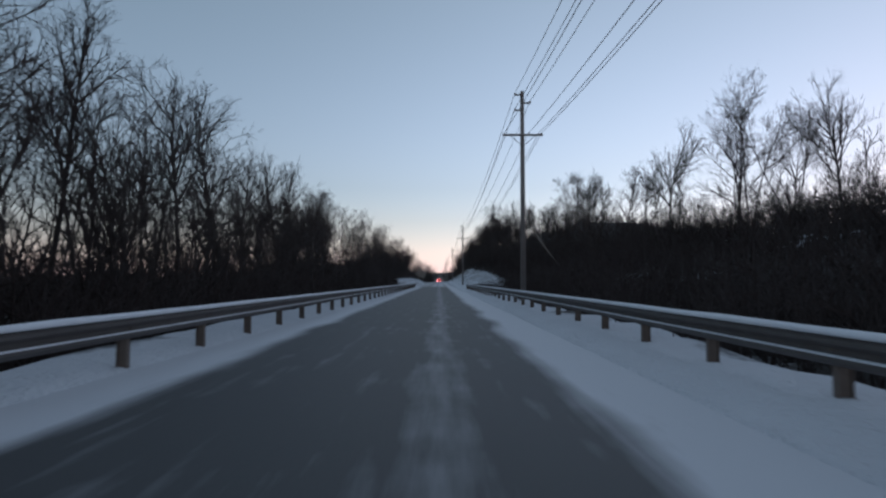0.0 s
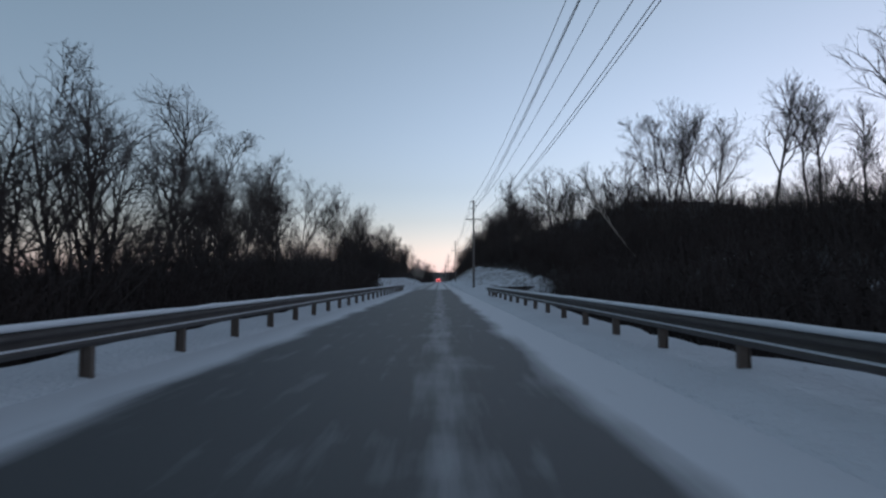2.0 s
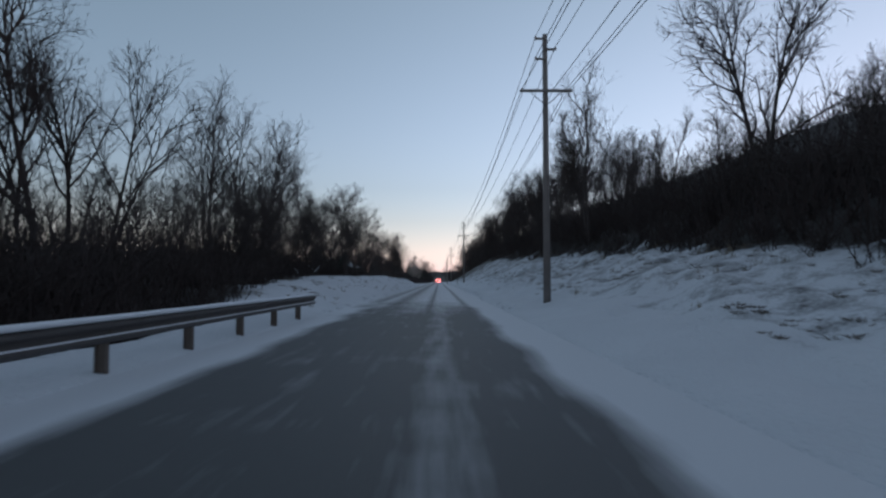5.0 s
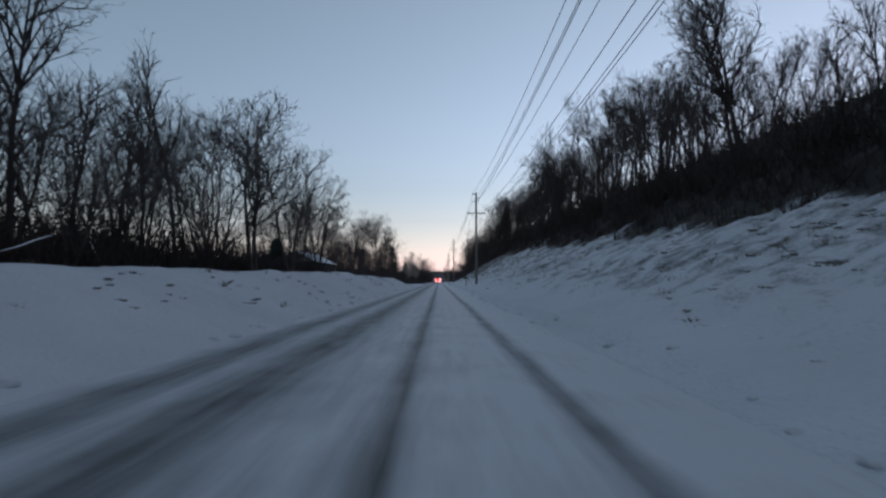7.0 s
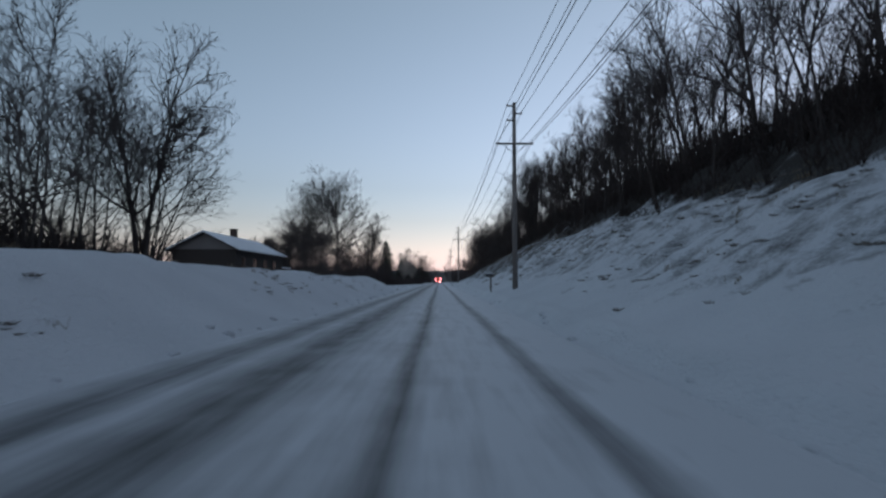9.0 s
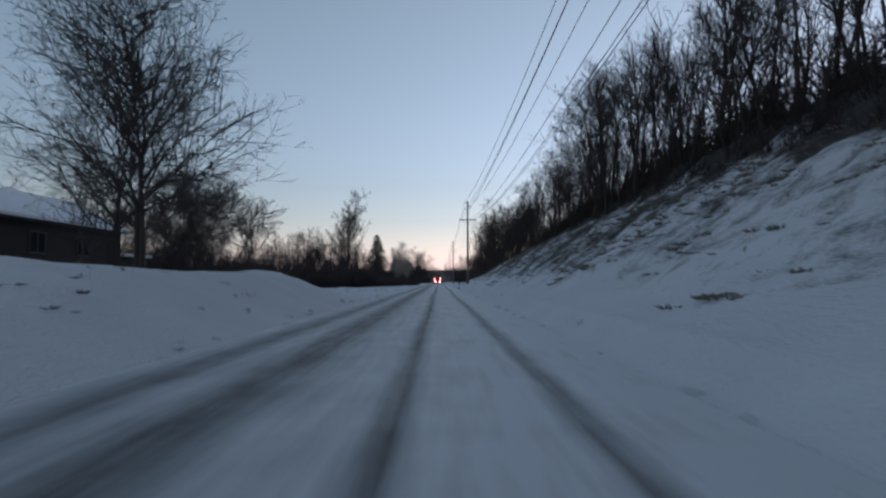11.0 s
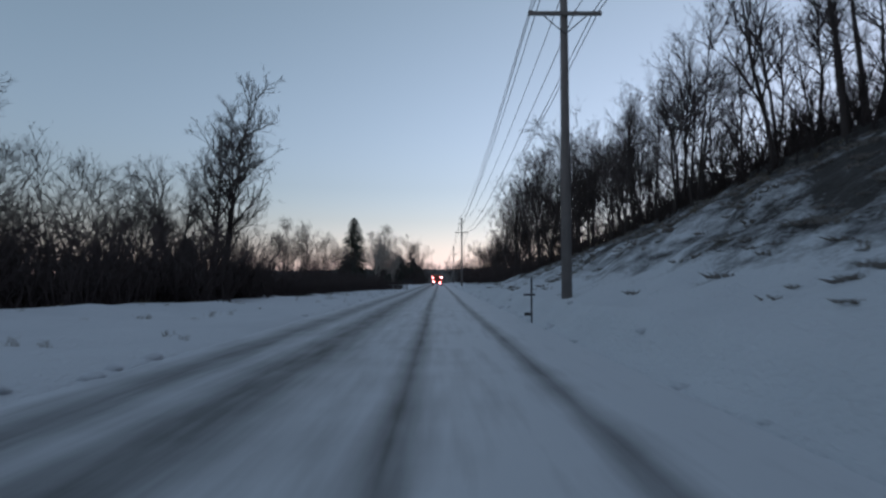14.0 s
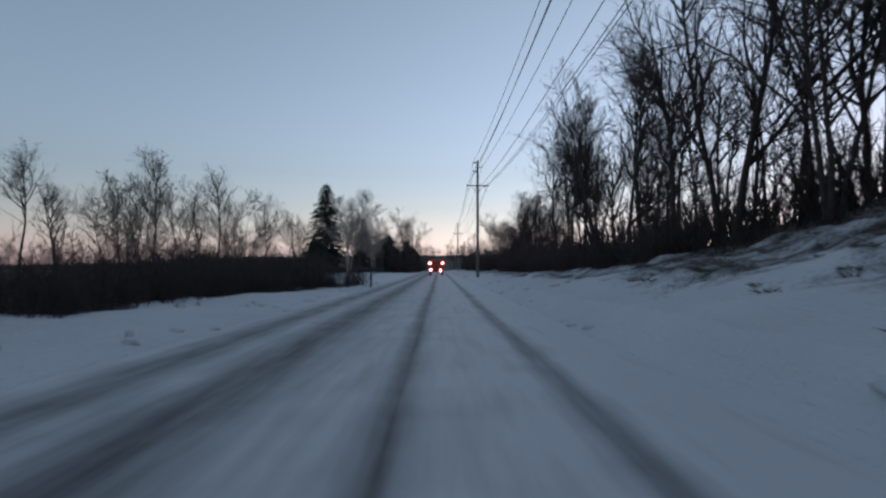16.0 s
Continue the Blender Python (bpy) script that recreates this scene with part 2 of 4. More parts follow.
def height(x, y):
    if ROAD_LEFT - 0.3 < x < ROAD_RIGHT + 0.3 and y < 545:
        return -0.06
    if x > 0:
        d = x - ROAD_RIGHT - 0.3
        bank = lerp(y, BANK)
        z = bank * ease(d / 11.5) + 0.10 * ease(d / 0.8) + lerp(y, BERM) * ease(d / 1.1)
        if y < 100:
            z -= 0.8 * ease((x - 4.8) / 2.5) * ease((96 - y) / 8) * ease((18 - x) / 5)
        z += lerp(y, HILL) * max(0.0, min(x, 34 + 4 * rough(0, y, 20)) - 11.5) * ease((x - 11.5) / 4) * (1 - ease((x - 42) / 70))
        # the furrow and low ridge that the plough leaves
        z += ease((y - 130) / 25) * ease((350 - y) / 20) * (0.07 * math.exp(-((x - 3.62) / 0.22) ** 2) - 0.09 * math.exp(-((x - 3.22) / 0.2) ** 2)) * (1 + 0.9 * rough(x, y, 1.3, 21))
        bumps = ease((d - 0.2) / 3)
    else:
        d = ROAD_LEFT - 0.3 - x
        z = lerp(y, KNOLL) * ease(d / 4.5) + 0.10 * ease(d / 0.8)
        if y < 125:
            z -= 1.0 * ease((-x - 6.0) / 3) * ease((124 - y) / 10)
        bumps = ease((d - 0.2) / 3) * 0.7
    hummocks = 1.0 if x < 0 or y < 92 else 1.75
    z += bumps * (0.30 * rough(x, y, 6) + 0.20 * hummocks * rough(x, y, 1.9, 3) + 0.12 * hummocks * rough(x, y, 0.95, 5))
    far = ease((y - 540) / 450) * 17 * ease((420 - abs(x)) / 300) + ease((abs(x) - 120) / 500) * 3
    return z + far * (0.8 + 0.4 * rough(x, y, 90))


def litter_and_shade_at(x, y):
    """How bare the ground is: 0 under clean snow, 1 under scrub and wood; on the bank also painted hummock shade."""
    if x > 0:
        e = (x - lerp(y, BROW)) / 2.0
        # bank mottles: showing grass, plus the shading of snow hummocks as colour
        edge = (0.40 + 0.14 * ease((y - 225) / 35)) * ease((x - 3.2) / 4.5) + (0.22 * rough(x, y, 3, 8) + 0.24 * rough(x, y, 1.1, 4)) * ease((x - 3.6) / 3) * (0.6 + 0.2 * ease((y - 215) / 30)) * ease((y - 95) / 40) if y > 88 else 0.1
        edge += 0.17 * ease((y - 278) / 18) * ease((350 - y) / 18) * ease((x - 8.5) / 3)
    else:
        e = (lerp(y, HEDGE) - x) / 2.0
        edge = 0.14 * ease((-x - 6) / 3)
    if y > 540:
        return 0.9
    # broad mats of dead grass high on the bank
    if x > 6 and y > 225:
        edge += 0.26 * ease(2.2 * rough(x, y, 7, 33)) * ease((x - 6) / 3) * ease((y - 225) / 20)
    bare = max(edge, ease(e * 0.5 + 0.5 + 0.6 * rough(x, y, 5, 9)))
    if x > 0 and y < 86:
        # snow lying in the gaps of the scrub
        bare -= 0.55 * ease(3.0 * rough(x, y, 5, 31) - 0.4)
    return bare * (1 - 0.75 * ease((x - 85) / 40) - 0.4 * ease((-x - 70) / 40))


def sheet(name, xs, ys, zfun, mat, attribute, afun):
    verts = [(x, y, zfun(x, y)) for y in ys for x in xs]
    w = len(xs)
    faces = [(j * w + i, j * w + i + 1, (j + 1) * w + i + 1, (j + 1) * w + i) for j in range(len(ys) - 1) for i in range(w - 1)]
    ob = from_lists(name, verts, faces, mat, smooth=True)
    a = ob.data.attributes.new(attribute, "FLOAT", "POINT")
    a.data.foreach_set("value", [afun(v[0], v[1]) for v in verts])
    return ob


def steps(stops):
    """Coordinates from (start, step) pairs, the last pair's start being the end."""
    out = []
    for (a, s), (b, _) in zip(stops, stops[1:]):
        out += [float(v) for v in np.arange(a, b - 1e-6, s)]
    return out + [float(stops[-1][0])]


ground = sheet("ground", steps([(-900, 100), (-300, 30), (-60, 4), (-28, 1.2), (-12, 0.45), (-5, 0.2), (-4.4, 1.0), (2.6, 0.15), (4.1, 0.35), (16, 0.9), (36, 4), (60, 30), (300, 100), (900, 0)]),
               steps([(-80, 6), (-6, 0.9), (90, 0.42), (360, 0.9), (440, 3), (560, 20), (1000, 100), (1800, 0)]), height, ground_material(), "litter", litter_and_shade_at)
tagged(ground, "rolling snowy ground with leaf litter under the woods", "ground", kind="structure")

TRACKS = ((-3.65, 0.55), (-2.25, 0.6), (-0.42, 0.16), (1.36, 0.18))


def road_snow(x, y):
    wander = 0.12 * rough(0, y, 25, 2)
    packed = ease((y - 114 + 8 * rough(x, y, 4)) / 22)
    edge = max(ease((x - 1.25 + 0.25 * rough(x, y, 3)) / 0.7), ease((-3.0 - x + 0.25 * rough(x, y, 3, 4)) / 0.7))
    bare = max(math.exp(-((x - c - wander) / w) ** 2) for c, w in TRACKS)
    strip = 0.27 * math.exp(-((x - 0.05 - wander) / 0.38) ** 2)
    dry = max(edge, strip, 0.06)
    wet = 0.78 - 0.62 * bare + 0.15 * ease(abs(x + 1.1) / 3)
    return dry * (1 - packed) + wet * packed


def road_height(x, y):
    packed = ease((y - 114) / 22)
    bare = max(math.exp(-((x - c) / w) ** 2) for c, w in TRACKS)
    return 0.02 - 0.0012 * (x + 1.05) ** 2 + 0.03 * packed * (1 - bare)


road = sheet("road", steps([(ROAD_LEFT - 0.25, 0.14), (ROAD_RIGHT + 0.25, 0)]), steps([(-80, 2), (-4, 0.8), (420, 3), (549, 0)]), road_height, road_material(), "snow", road_snow)
tagged(road, "straight two lane road, dark asphalt then packed snow with tyre tracks", "road", kind="structure")


# ---- utility poles and wires ----
POLES = [(5.1, -53), (5.0, 36.0), (4.9, 123), (4.8, 211), (4.1, 299), (4.1, 387), (4.8, 475), (4.8, 563), (4.8, 651)]
TOP = 12.7
# sideways place and height of each wire on a pole
WIRES = [(-0.45, 12.55), (0.45, 12.05), (-0.45, 11.6), (-1.1, 10.1), (0.35, 10.1), (0.95, 10.1), (1.12, 10.1)]


def utility_pole(x, y):
    z = height(x, y) - 0.1
    ob = thing("utility_pole", "tall weathered wooden utility pole with crossarms beside the road", "utility pole", (x, y, 0), "utility poles along the road")
    bm = bmesh.new()
    rod(bm, (0, 0, z), (0, 0, TOP), 0.17, 0.11, 14)
    part("pole", bm, POLE_WOOD, ob, smooth=True)
    bm = bmesh.new()
    box(bm, (0, -0.16, 10.0), (2.4, 0.1, 0.12), 0.01)
    part("crossarm", bm, POLE_WOOD, ob)
    for dx, zz in WIRES[:3]:
        bm = bmesh.new()
        box(bm, (dx * 0.5, -0.13, zz - 0.1), (abs(dx) + 0.08, 0.09, 0.09), 0.01)
        part("standoff_arm", bm, POLE_WOOD, ob)
    bm = bmesh.new()
    for s in (-1, 1):
        rod(bm, (s * 0.75, -0.2, 9.95), (0, -0.2, 9.3), 0.02, sides=6)
    part("brace", bm, STEEL, ob)
    for dx, zz in WIRES:
        bm = bmesh.new()
        rod(bm, (dx, -0.16, zz - 0.14), (dx, -0.16, zz - 0.06), 0.05, 0.06, 8)
        rod(bm, (dx, -0.16, zz - 0.06), (dx, -0.16, zz + 0.01), 0.06, 0.035, 8)
        part("insulator", bm, GLASSY, ob)
    return ob


for x, y in POLES:
    utility_pole(x, y)

for dx, zz in WIRES:
    pts, radii = [], []
    verts, faces = [], []
    for (x0, y0), (x1, y1) in zip(POLES, POLES[1:]):
        for k in range(24):
            u = k / 24
            pts.append(Vector((x0 + (x1 - x0) * u + dx, y0 + (y1 - y0) * u - 0.16, zz - 4 * 1.6 * u * (1 - u))))
    tube(verts, faces, pts, [0.016] * len(pts), 5)
    wire = from_lists("power_line", verts, faces, CABLE)
    tagged(wire, "thin dark overhead wire sagging from pole to pole", "power line", "overhead wires")


# ---- guard rails ----
def guard_rail(points, label):
    """A corrugated steel beam through the points, on posts, with a ridge of snow on top."""
    ob = thing("guard_rail", label, "guard rail", group="guard rails")
    profile = [(0.0, 0.44), (0.035, 0.46), (0.08, 0.50), (0.08, 0.53), (0.01, 0.585), (0.01, 0.615), (0.08, 0.67), (0.08, 0.70), (0.035, 0.74), (0.0, 0.75)]
    side = -1 if points[0][0] > 0 else 1
    pts = [Vector((x, y, 0)) for x, y in points]

    def loft(prof, closed):
        verts, faces, m = [], [], len(prof)
        for i, p in enumerate(pts):
            d = (pts[min(i + 1, len(pts) - 1)] - pts[max(i - 1, 0)]).normalized()
            across = Vector((d.y, -d.x, 0)) * side
            for o, z in prof:
                verts.append(p + across * o + Vector((0, 0, z)))
        for i in range(len(pts) - 1):
            for k in range(m if closed else m - 1):
                q = (k + 1) % m
                faces.append((i * m + k, i * m + q, (i + 1) * m + q, (i + 1) * m + k))
        if closed:
            faces += [tuple(range(m)), tuple((len(pts) - 1) * m + k for k in range(m))]
        return verts, faces
    thick = profile + [(o - 0.006, z) for o, z in reversed(profile)]
    v, f = loft(thick, True)
    from_lists("beam", v, f, STEEL, ob)
    cap = [(-0.05, 0.752), (0.06, 0.745), (0.095, 0.765), (0.08, 0.805), (0.03, 0.83), (-0.04, 0.81)]
    v, f = loft(cap, True)
    v = [p + Vector((0, 0, 0.02 * rough(p.x, p.y, 0.8) if p.z > 0.78 else 0)) for p in v]
    tagged(from_lists("snow_ridge", v, f, SNOW_CAP, ob, True), "snow lying on the beam")
    lip = [(0.04, 0.556), (0.074, 0.536), (0.077, 0.540), (0.064, 0.547), (0.044, 0.559)]
    v, f = loft(lip, True)
    tagged(from_lists("snow_lip", v, f, SNOW_CAP, ob, True), "thin snow caught on the lower ridge")
    total = [0.0]
    for a, b in zip(pts, pts[1:]):
        total.append(total[-1] + (b - a).length)
    mesh = bolt = None
    s = 1.0
    while s < total[-1]:
        i = max(k for k in range(len(total) - 1) if total[k] <= s)
        a, b = pts[i], pts[i + 1]
        p = a.lerp(b, (s - total[i]) / (total[i + 1] - total[i]))
        d = (b - a).normalized()
        if mesh is None:
            bm = bmesh.new()
            box(bm, (0, 0, 0.15), (0.012, 0.10, 1.3))
            box(bm, (0.07, 0, 0.15), (0.14, 0.012, 1.3))
            box(bm, (0.145, 0, 0.15), (0.012, 0.10, 1.3))
            post = part("post", bm, RUSTY, ob)
            mesh = post.data
        else:
            post = new("post", mesh)
            post.parent = ob
        across = Vector((d.y, -d.x, 0)) * side
        if bolt is None:
            bm = bmesh.new()
            rod(bm, (0.0, 0, 0.60), (0.028, 0, 0.60), 0.022, 0.016, 6)
            head = part("bolt", bm, RUSTY, ob)
            bolt = head.data
        else:
            head = new("bolt", bolt)
            head.parent = ob
        head.matrix_basis = Matrix.Translation(p + across * 0.008) @ Matrix.Rotation(math.atan2(across.y, across.x), 4, "Z")
        post.matrix_basis = Matrix.Translation(p - across * 0.16) @ Matrix.Rotation(math.atan2(across.y, across.x), 4, "Z")
        s += 2.87
    return ob


RAIL_R, RAIL_L = 4.0, -4.6
guard_rail([(RAIL_R, y) for y in np.arange(-20, 88.1, 1.0)] + [(RAIL_R + 0.25, 89.2), (RAIL_R + 0.9, 90.4), (RAIL_R + 2.0, 91.9), (RAIL_R + 4.5, 95.5), (RAIL_R + 9.5, 104.0)],
           "galvanised guard rail topped with snow, curving away at its end")
guard_rail([(RAIL_L, y) for y in np.arange(-20, 118.1, 1.0)], "long straight galvanised guard rail topped with snow")


# ---- trees ----
def grow(seed, tall, limbs=18, lean=0.02, forks=1, spread=0.36, low=0.22, rise=0.7, detail=2, sides=5, kids=(6, 5, 2), fork_tilt=(0.08, 0.24), twig=0.012, open_by=(0.4, 0.85), stout=1.0):
    """The wood of a bare tree: (trunk and limbs, twigs) as lists of points and faces."""
    r = random.Random(seed)
    tv, tf, cv, cf = [], [], [], []

    def wander(p, d, length, n, bend, up):
        pts = [p.copy()]
        for _ in range(n):
            d = (d + Vector((r.gauss(0, bend), r.gauss(0, bend), r.gauss(0, bend) + up))).normalized()
            pts.append(pts[-1] + d * (length / n))
        return pts

    def side_way(d, angle):
        u = d.orthogonal().normalized()
        u = Matrix.Rotation(r.uniform(0, math.tau), 3, d) @ u
        return (d * math.cos(angle) + u * math.sin(angle)).normalized()

    def branch(p, d, length, radius, level):
        n = (4, 2, 1, 1)[min(level, 3)]
        pts = wander(p, d, length, n, 0.15 if level else 0.13, (0.05 if level else 0.11) * rise)
        radii = [max(radius * (1 - 0.7 * i / n), twig * 0.8) for i in range(n + 1)]
        if level == 0:
            tube(tv, tf, pts, radii, sides)
        else:
            spike(cv, cf, pts, radii)
        if level >= detail + 1:
            return
        for _ in range(kids[min(level, 2)]):
            u = r.uniform(0.22, 1.0)
            k = min(int(u * n), n - 1)
            q = pts[k].lerp(pts[k + 1], u * n - k)
            dd = side_way((pts[k + 1] - pts[k]).normalized(), r.uniform(0.4, 1.0))
            branch(q, (dd + Vector((0, 0, 0.16 * rise))).normalized(), length * r.uniform(0.42, 0.75) * (1.2 - 0.55 * u), max(radius * 0.46, twig), level + 1)

    for f in range(forks):
        tilt = lean if forks == 1 else r.uniform(*fork_tilt)
        a = r.uniform(0, math.tau) if forks < 3 else math.tau * (f + r.uniform(-0.2, 0.2)) / forks
        d = Vector((math.sin(tilt) * math.cos(a), math.sin(tilt) * math.sin(a), math.cos(tilt)))
        h = tall * (1 if f == 0 else r.uniform(0.75, 0.98))
        base = Vector((0.02 * tall * min(f, 1) * math.cos(a), 0.02 * tall * min(f, 1) * math.sin(a), -0.4))
        trunk = wander(base, d, h, 9, 0.055, 0.035)
        r0 = 0.0125 * stout * tall / (forks ** 0.4)
        tube(tv, tf, trunk, [r0 * 1.35] + [r0 * (1 - 0.93 * i / 9) for i in range(1, 10)], 8 if sides > 3 else 4)
        for _ in range(limbs if forks == 1 else int(limbs * (0.7 if forks < 4 else 0.5))):
            u = low + (0.9 - low) * r.uniform(0, 1) ** 0.9
            k = min(int(u * 9), 8)
            q = trunk[k].lerp(trunk[k + 1], u * 9 - k)
            d2 = side_way((trunk[k + 1] - trunk[k]).normalized(), r.uniform(*open_by))
            branch(q, d2, tall * spread * r.uniform(0.7, 1.15) * (1.25 - 0.8 * u), r0 * (0.6 - 0.34 * u), 0)
    return tv, tf, cv, cf


LABELS = {}


def tree_model(seed, label, bark=None, twigs=None, **how):
    tv, tf, cv, cf = grow(seed, **how)
    ob = thing("tree", label, "tree", (0, 0, 0))
    from_lists("trunk", tv, tf, bark or BARK, ob, True)
    from_lists("crown", cv, cf, twigs or TWIG, ob)
    ob["tall"] = how["tall"]
    LABELS[ob.name] = label
    return ob


FOREST = "bare winter tree with fine grey brown twigs in the woods"
MODELS = [
    tree_model(11, FOREST, tall=14.0, limbs=16),
    tree_model(12, FOREST, tall=15.0, limbs=17, low=0.4, spread=0.3),
    tree_model(13, FOREST, tall=13.0, limbs=15, forks=2),
    tree_model(14, FOREST, tall=16.0, limbs=16, low=0.45, spread=0.32),
    tree_model(15, FOREST, tall=14.0, limbs=14, forks=3, low=0.35),
    tree_model(16, FOREST, tall=15.0, limbs=17, low=0.35, spread=0.4),
]
SLENDER = [
    tree_model(21, "slender bare young tree among the scrub", tall=9.0, limbs=13, detail=1, low=0.2, spread=0.32, kids=(6, 4, 0)),
    tree_model(22, "slender bare young tree among the scrub", tall=11.0, limbs=14, detail=1, low=0.3, spread=0.3, kids=(6, 4, 0)),
    tree_model(23, "slender bare young tree among the scrub", tall=10.0, limbs=13, detail=1, forks=2, spread=0.3, kids=(6, 4, 0)),
]
USED = set()
rnd = random.Random(5)


def plant(model, x, y, tall=None, label="", lean=0.0, group="", turn=None):
    s = (tall or model["tall"]) / model["tall"]
    turn = rnd.uniform(0, 360) if turn is None else turn
    m = pose(x, y, height(x, y), lean, 0, turn)
    if model.name in USED:
        ob = copy_thing(model, m)
    else:
        ob, model.matrix_basis = model, m
        USED.add(model.name)
    ob.scale = (s, s, s)
    return tagged(ob, label or LABELS[model.name], group=group)


def wood(models, y0, y1, rows, gap, tall, group):
    """A stretch of wood along the road, in loose rows across it."""
    for x in rows:
        y = y0 + rnd.uniform(0, gap)
        while y < y1:
            plant(rnd.choice(models), x + rnd.uniform(-1.6, 1.6), y, rnd.uniform(*tall), group=group)
            y += gap * rnd.uniform(0.6, 1.4)


wood(MODELS, 6, 48, (-13.5,), 6.0, (10.5, 14.5), "trees of the wood")
wood(MODELS, 48, 70, (-13.0,), 7.0, (9.0, 12.0), "trees of the wood")
wood(MODELS, 110, 126, (-25, -28), 6.5, (14, 16), "trees of the wood")
wood(MODELS, 126, 143, (-25, -28), 6.5, (17, 19.5), "trees of the wood")
wood(SLENDER, 0, 72, (-10,), 8.0, (6, 9), "young trees of the wood")
wood(MODELS, 149, 161, (-15.5,), 4.5, (11, 13.5), "trees of the wood")
wood(MODELS, 160, 174, (-15.0,), 5.0, (9.0, 11.0), "trees of the wood")
wood(SLENDER, 126, 172, (-14,), 8.0, (5, 7.5), "young trees of the wood")
wood(MODELS, 176, 215, (16.5,), 6.0, (8, 11.0), "trees of the hillside")
wood(MODELS, 215, 275, (16.2,), 5.5, (9.0, 11.2), "trees of the hillside")
wood(MODELS, 275, 345, (15.0,), 5.5, (9.0, 11.8), "trees of the hillside")
wood(SLENDER, 166, 345, (14.6,), 6.5, (6, 9.0), "young trees of the hillside")
wood(MODELS, 350, 392, (13.5,), 5.0, (13, 17), "trees of the hillside")
wood(MODELS, 398, 450, (13.0,), 6.0, (9, 12), "trees of the hillside")

# trees that stand out
BUSHY = [tree_model(35 + k, "low bushy bare tree with many stems at the wood's edge", tall=9.0, limbs=15, forks=4, low=0.06, spread=0.46, fork_tilt=(0.08, 0.4), rise=0.6, kids=(6, 5, 1), twig=0.013) for k in range(3)]
for x, y, h in ((-13.4, 201, 8.0), (-14.8, 204, 8.0), (-14.6, 197, 9.0), (-17.0, 203, 8.5), (-16.2, 198, 8.0)):
    plant(rnd.choice(BUSHY), x, y, h, "low twiggy bare tree of many stems past the wood", group="trees of the wood")
wood(BUSHY, 122, 174, (-13.8, -17.5), 4.5, (5.5, 7.5), "bushes of the wood")
wood(BUSHY, 3, 70, (-11,), 5.5, (5.5, 8.5), "bushes of the wood")
wood(BUSHY, 70, 122, (-11, -15, -19), 5.0, (4.2, 5.8), "bushes of the wood")
wood(BUSHY, 96, 140, (16, 20), 6.0, (3.6, 5.0), "bushes of the hillside")
wood(BUSHY, 40, 132, (24, 28), 6.5, (4.5, 6.5), "bushes of the hillside")
wood(SLENDER, 45, 140, (22,), 6.0, (4.5, 6.5), "young trees of the hillside")
wood(BUSHY, 140, 340, (15.2,), 15.0, (5, 8.5), "bushes of the hillside")
PALE = tree_model(31, "leaning pale barked tree with bare forked limbs on the hillside", PALE_BARK, None, tall=15.0, limbs=16, low=0.42, spread=0.34)
plant(PALE, 20.2, 99.2, 11.0, lean=40, turn=-90)
SPREADING = tree_model(32, "broad bare tree with low spreading limbs by the house", tall=14.0, limbs=26, forks=3, low=0.2, spread=0.44, fork_tilt=(0.06, 0.28), rise=0.6, open_by=(0.45, 1.0))
DROOPING = tree_model(37, "broad bare tree with low drooping twiggy limbs by the house", tall=12.0, limbs=40, forks=2, low=0.14, spread=0.42, fork_tilt=(0.03, 0.16), rise=0.3, kids=(7, 5, 2), open_by=(0.6, 1.25))
plant(DROOPING, -10.4, 235, 10.8)
plant(DROOPING, -15.5, 242.5, 10.5, turn=130)
for x, y, h in ((-14.2, 240, 5.2), (-13.0, 236, 4.2)):
    plant(rnd.choice(BUSHY), x, y, h, "low bushy bare tree beside the house", group="bushes behind the house")
LONE = tree_model(34, "tall bare tree with upswept limbs standing over the hedge", tall=18.0, limbs=36, forks=3, low=0.22, spread=0.24, fork_tilt=(0.03, 0.13), rise=0.95, kids=(6, 5, 2), open_by=(0.5, 1.05), stout=1.25, twig=0.016)
FAN = tree_model(38, "tall bare tree of several stems fanning out above the scrub", tall=17.0, limbs=22, forks=5, low=0.42, spread=0.27, fork_tilt=(0.12, 0.36), rise=0.8, kids=(7, 5, 2), open_by=(0.35, 0.75), stout=1.3, twig=0.016)
VASE = tree_model(39, "bare tree with a rounded fan of upswept limbs on the hillside", tall=13.0, limbs=19, forks=2, low=0.24, spread=0.40, fork_tilt=(0.04, 0.16), rise=0.75, kids=(7, 5, 2), open_by=(0.5, 1.0), stout=1.4, twig=0.017)
FORKED = tree_model(41, "bare tree forked low into two leaning stems", tall=15.0, limbs=20, forks=2, low=0.3, spread=0.36, fork_tilt=(0.14, 0.26), rise=0.8, kids=(6, 5, 2))
plant(FAN, 25.3, 104, 16.5, turn=120)
plant(FORKED, 23.8, 92.5, 14.5, "bare tree forked into two stems on the hillside above the road", turn=20)
plant(MODELS[1], 26.3, 85.5, 13.5, "tall thin bare tree on the hillside above the road")
plant(VASE, 17.5, 128, 12.5, turn=60)
plant(FORKED, 13.9, 150, 15.0, "thin forked bare tree on the hillside", turn=160)
plant(LONE, 18.6, 170.6, 15.0, "tall bare tree leaning over the hillside scrub", lean=8, turn=260)
plant(FAN, 16.3, 188.6, 13.0, "bare tree of several stems fanning out on the hillside", turn=10)
plant(VASE, 22.4, 192, 13.0, turn=330)
for k, x, y, h in ((0, 17.2, 205, 12.5), (2, 15.8, 210, 13.0), (4, 17.4, 215, 13.0), (1, 16.0, 220, 12.5), (5, 18.4, 225, 13.0)):
    plant(MODELS[k], x, y, h, group="trees of the hillside")
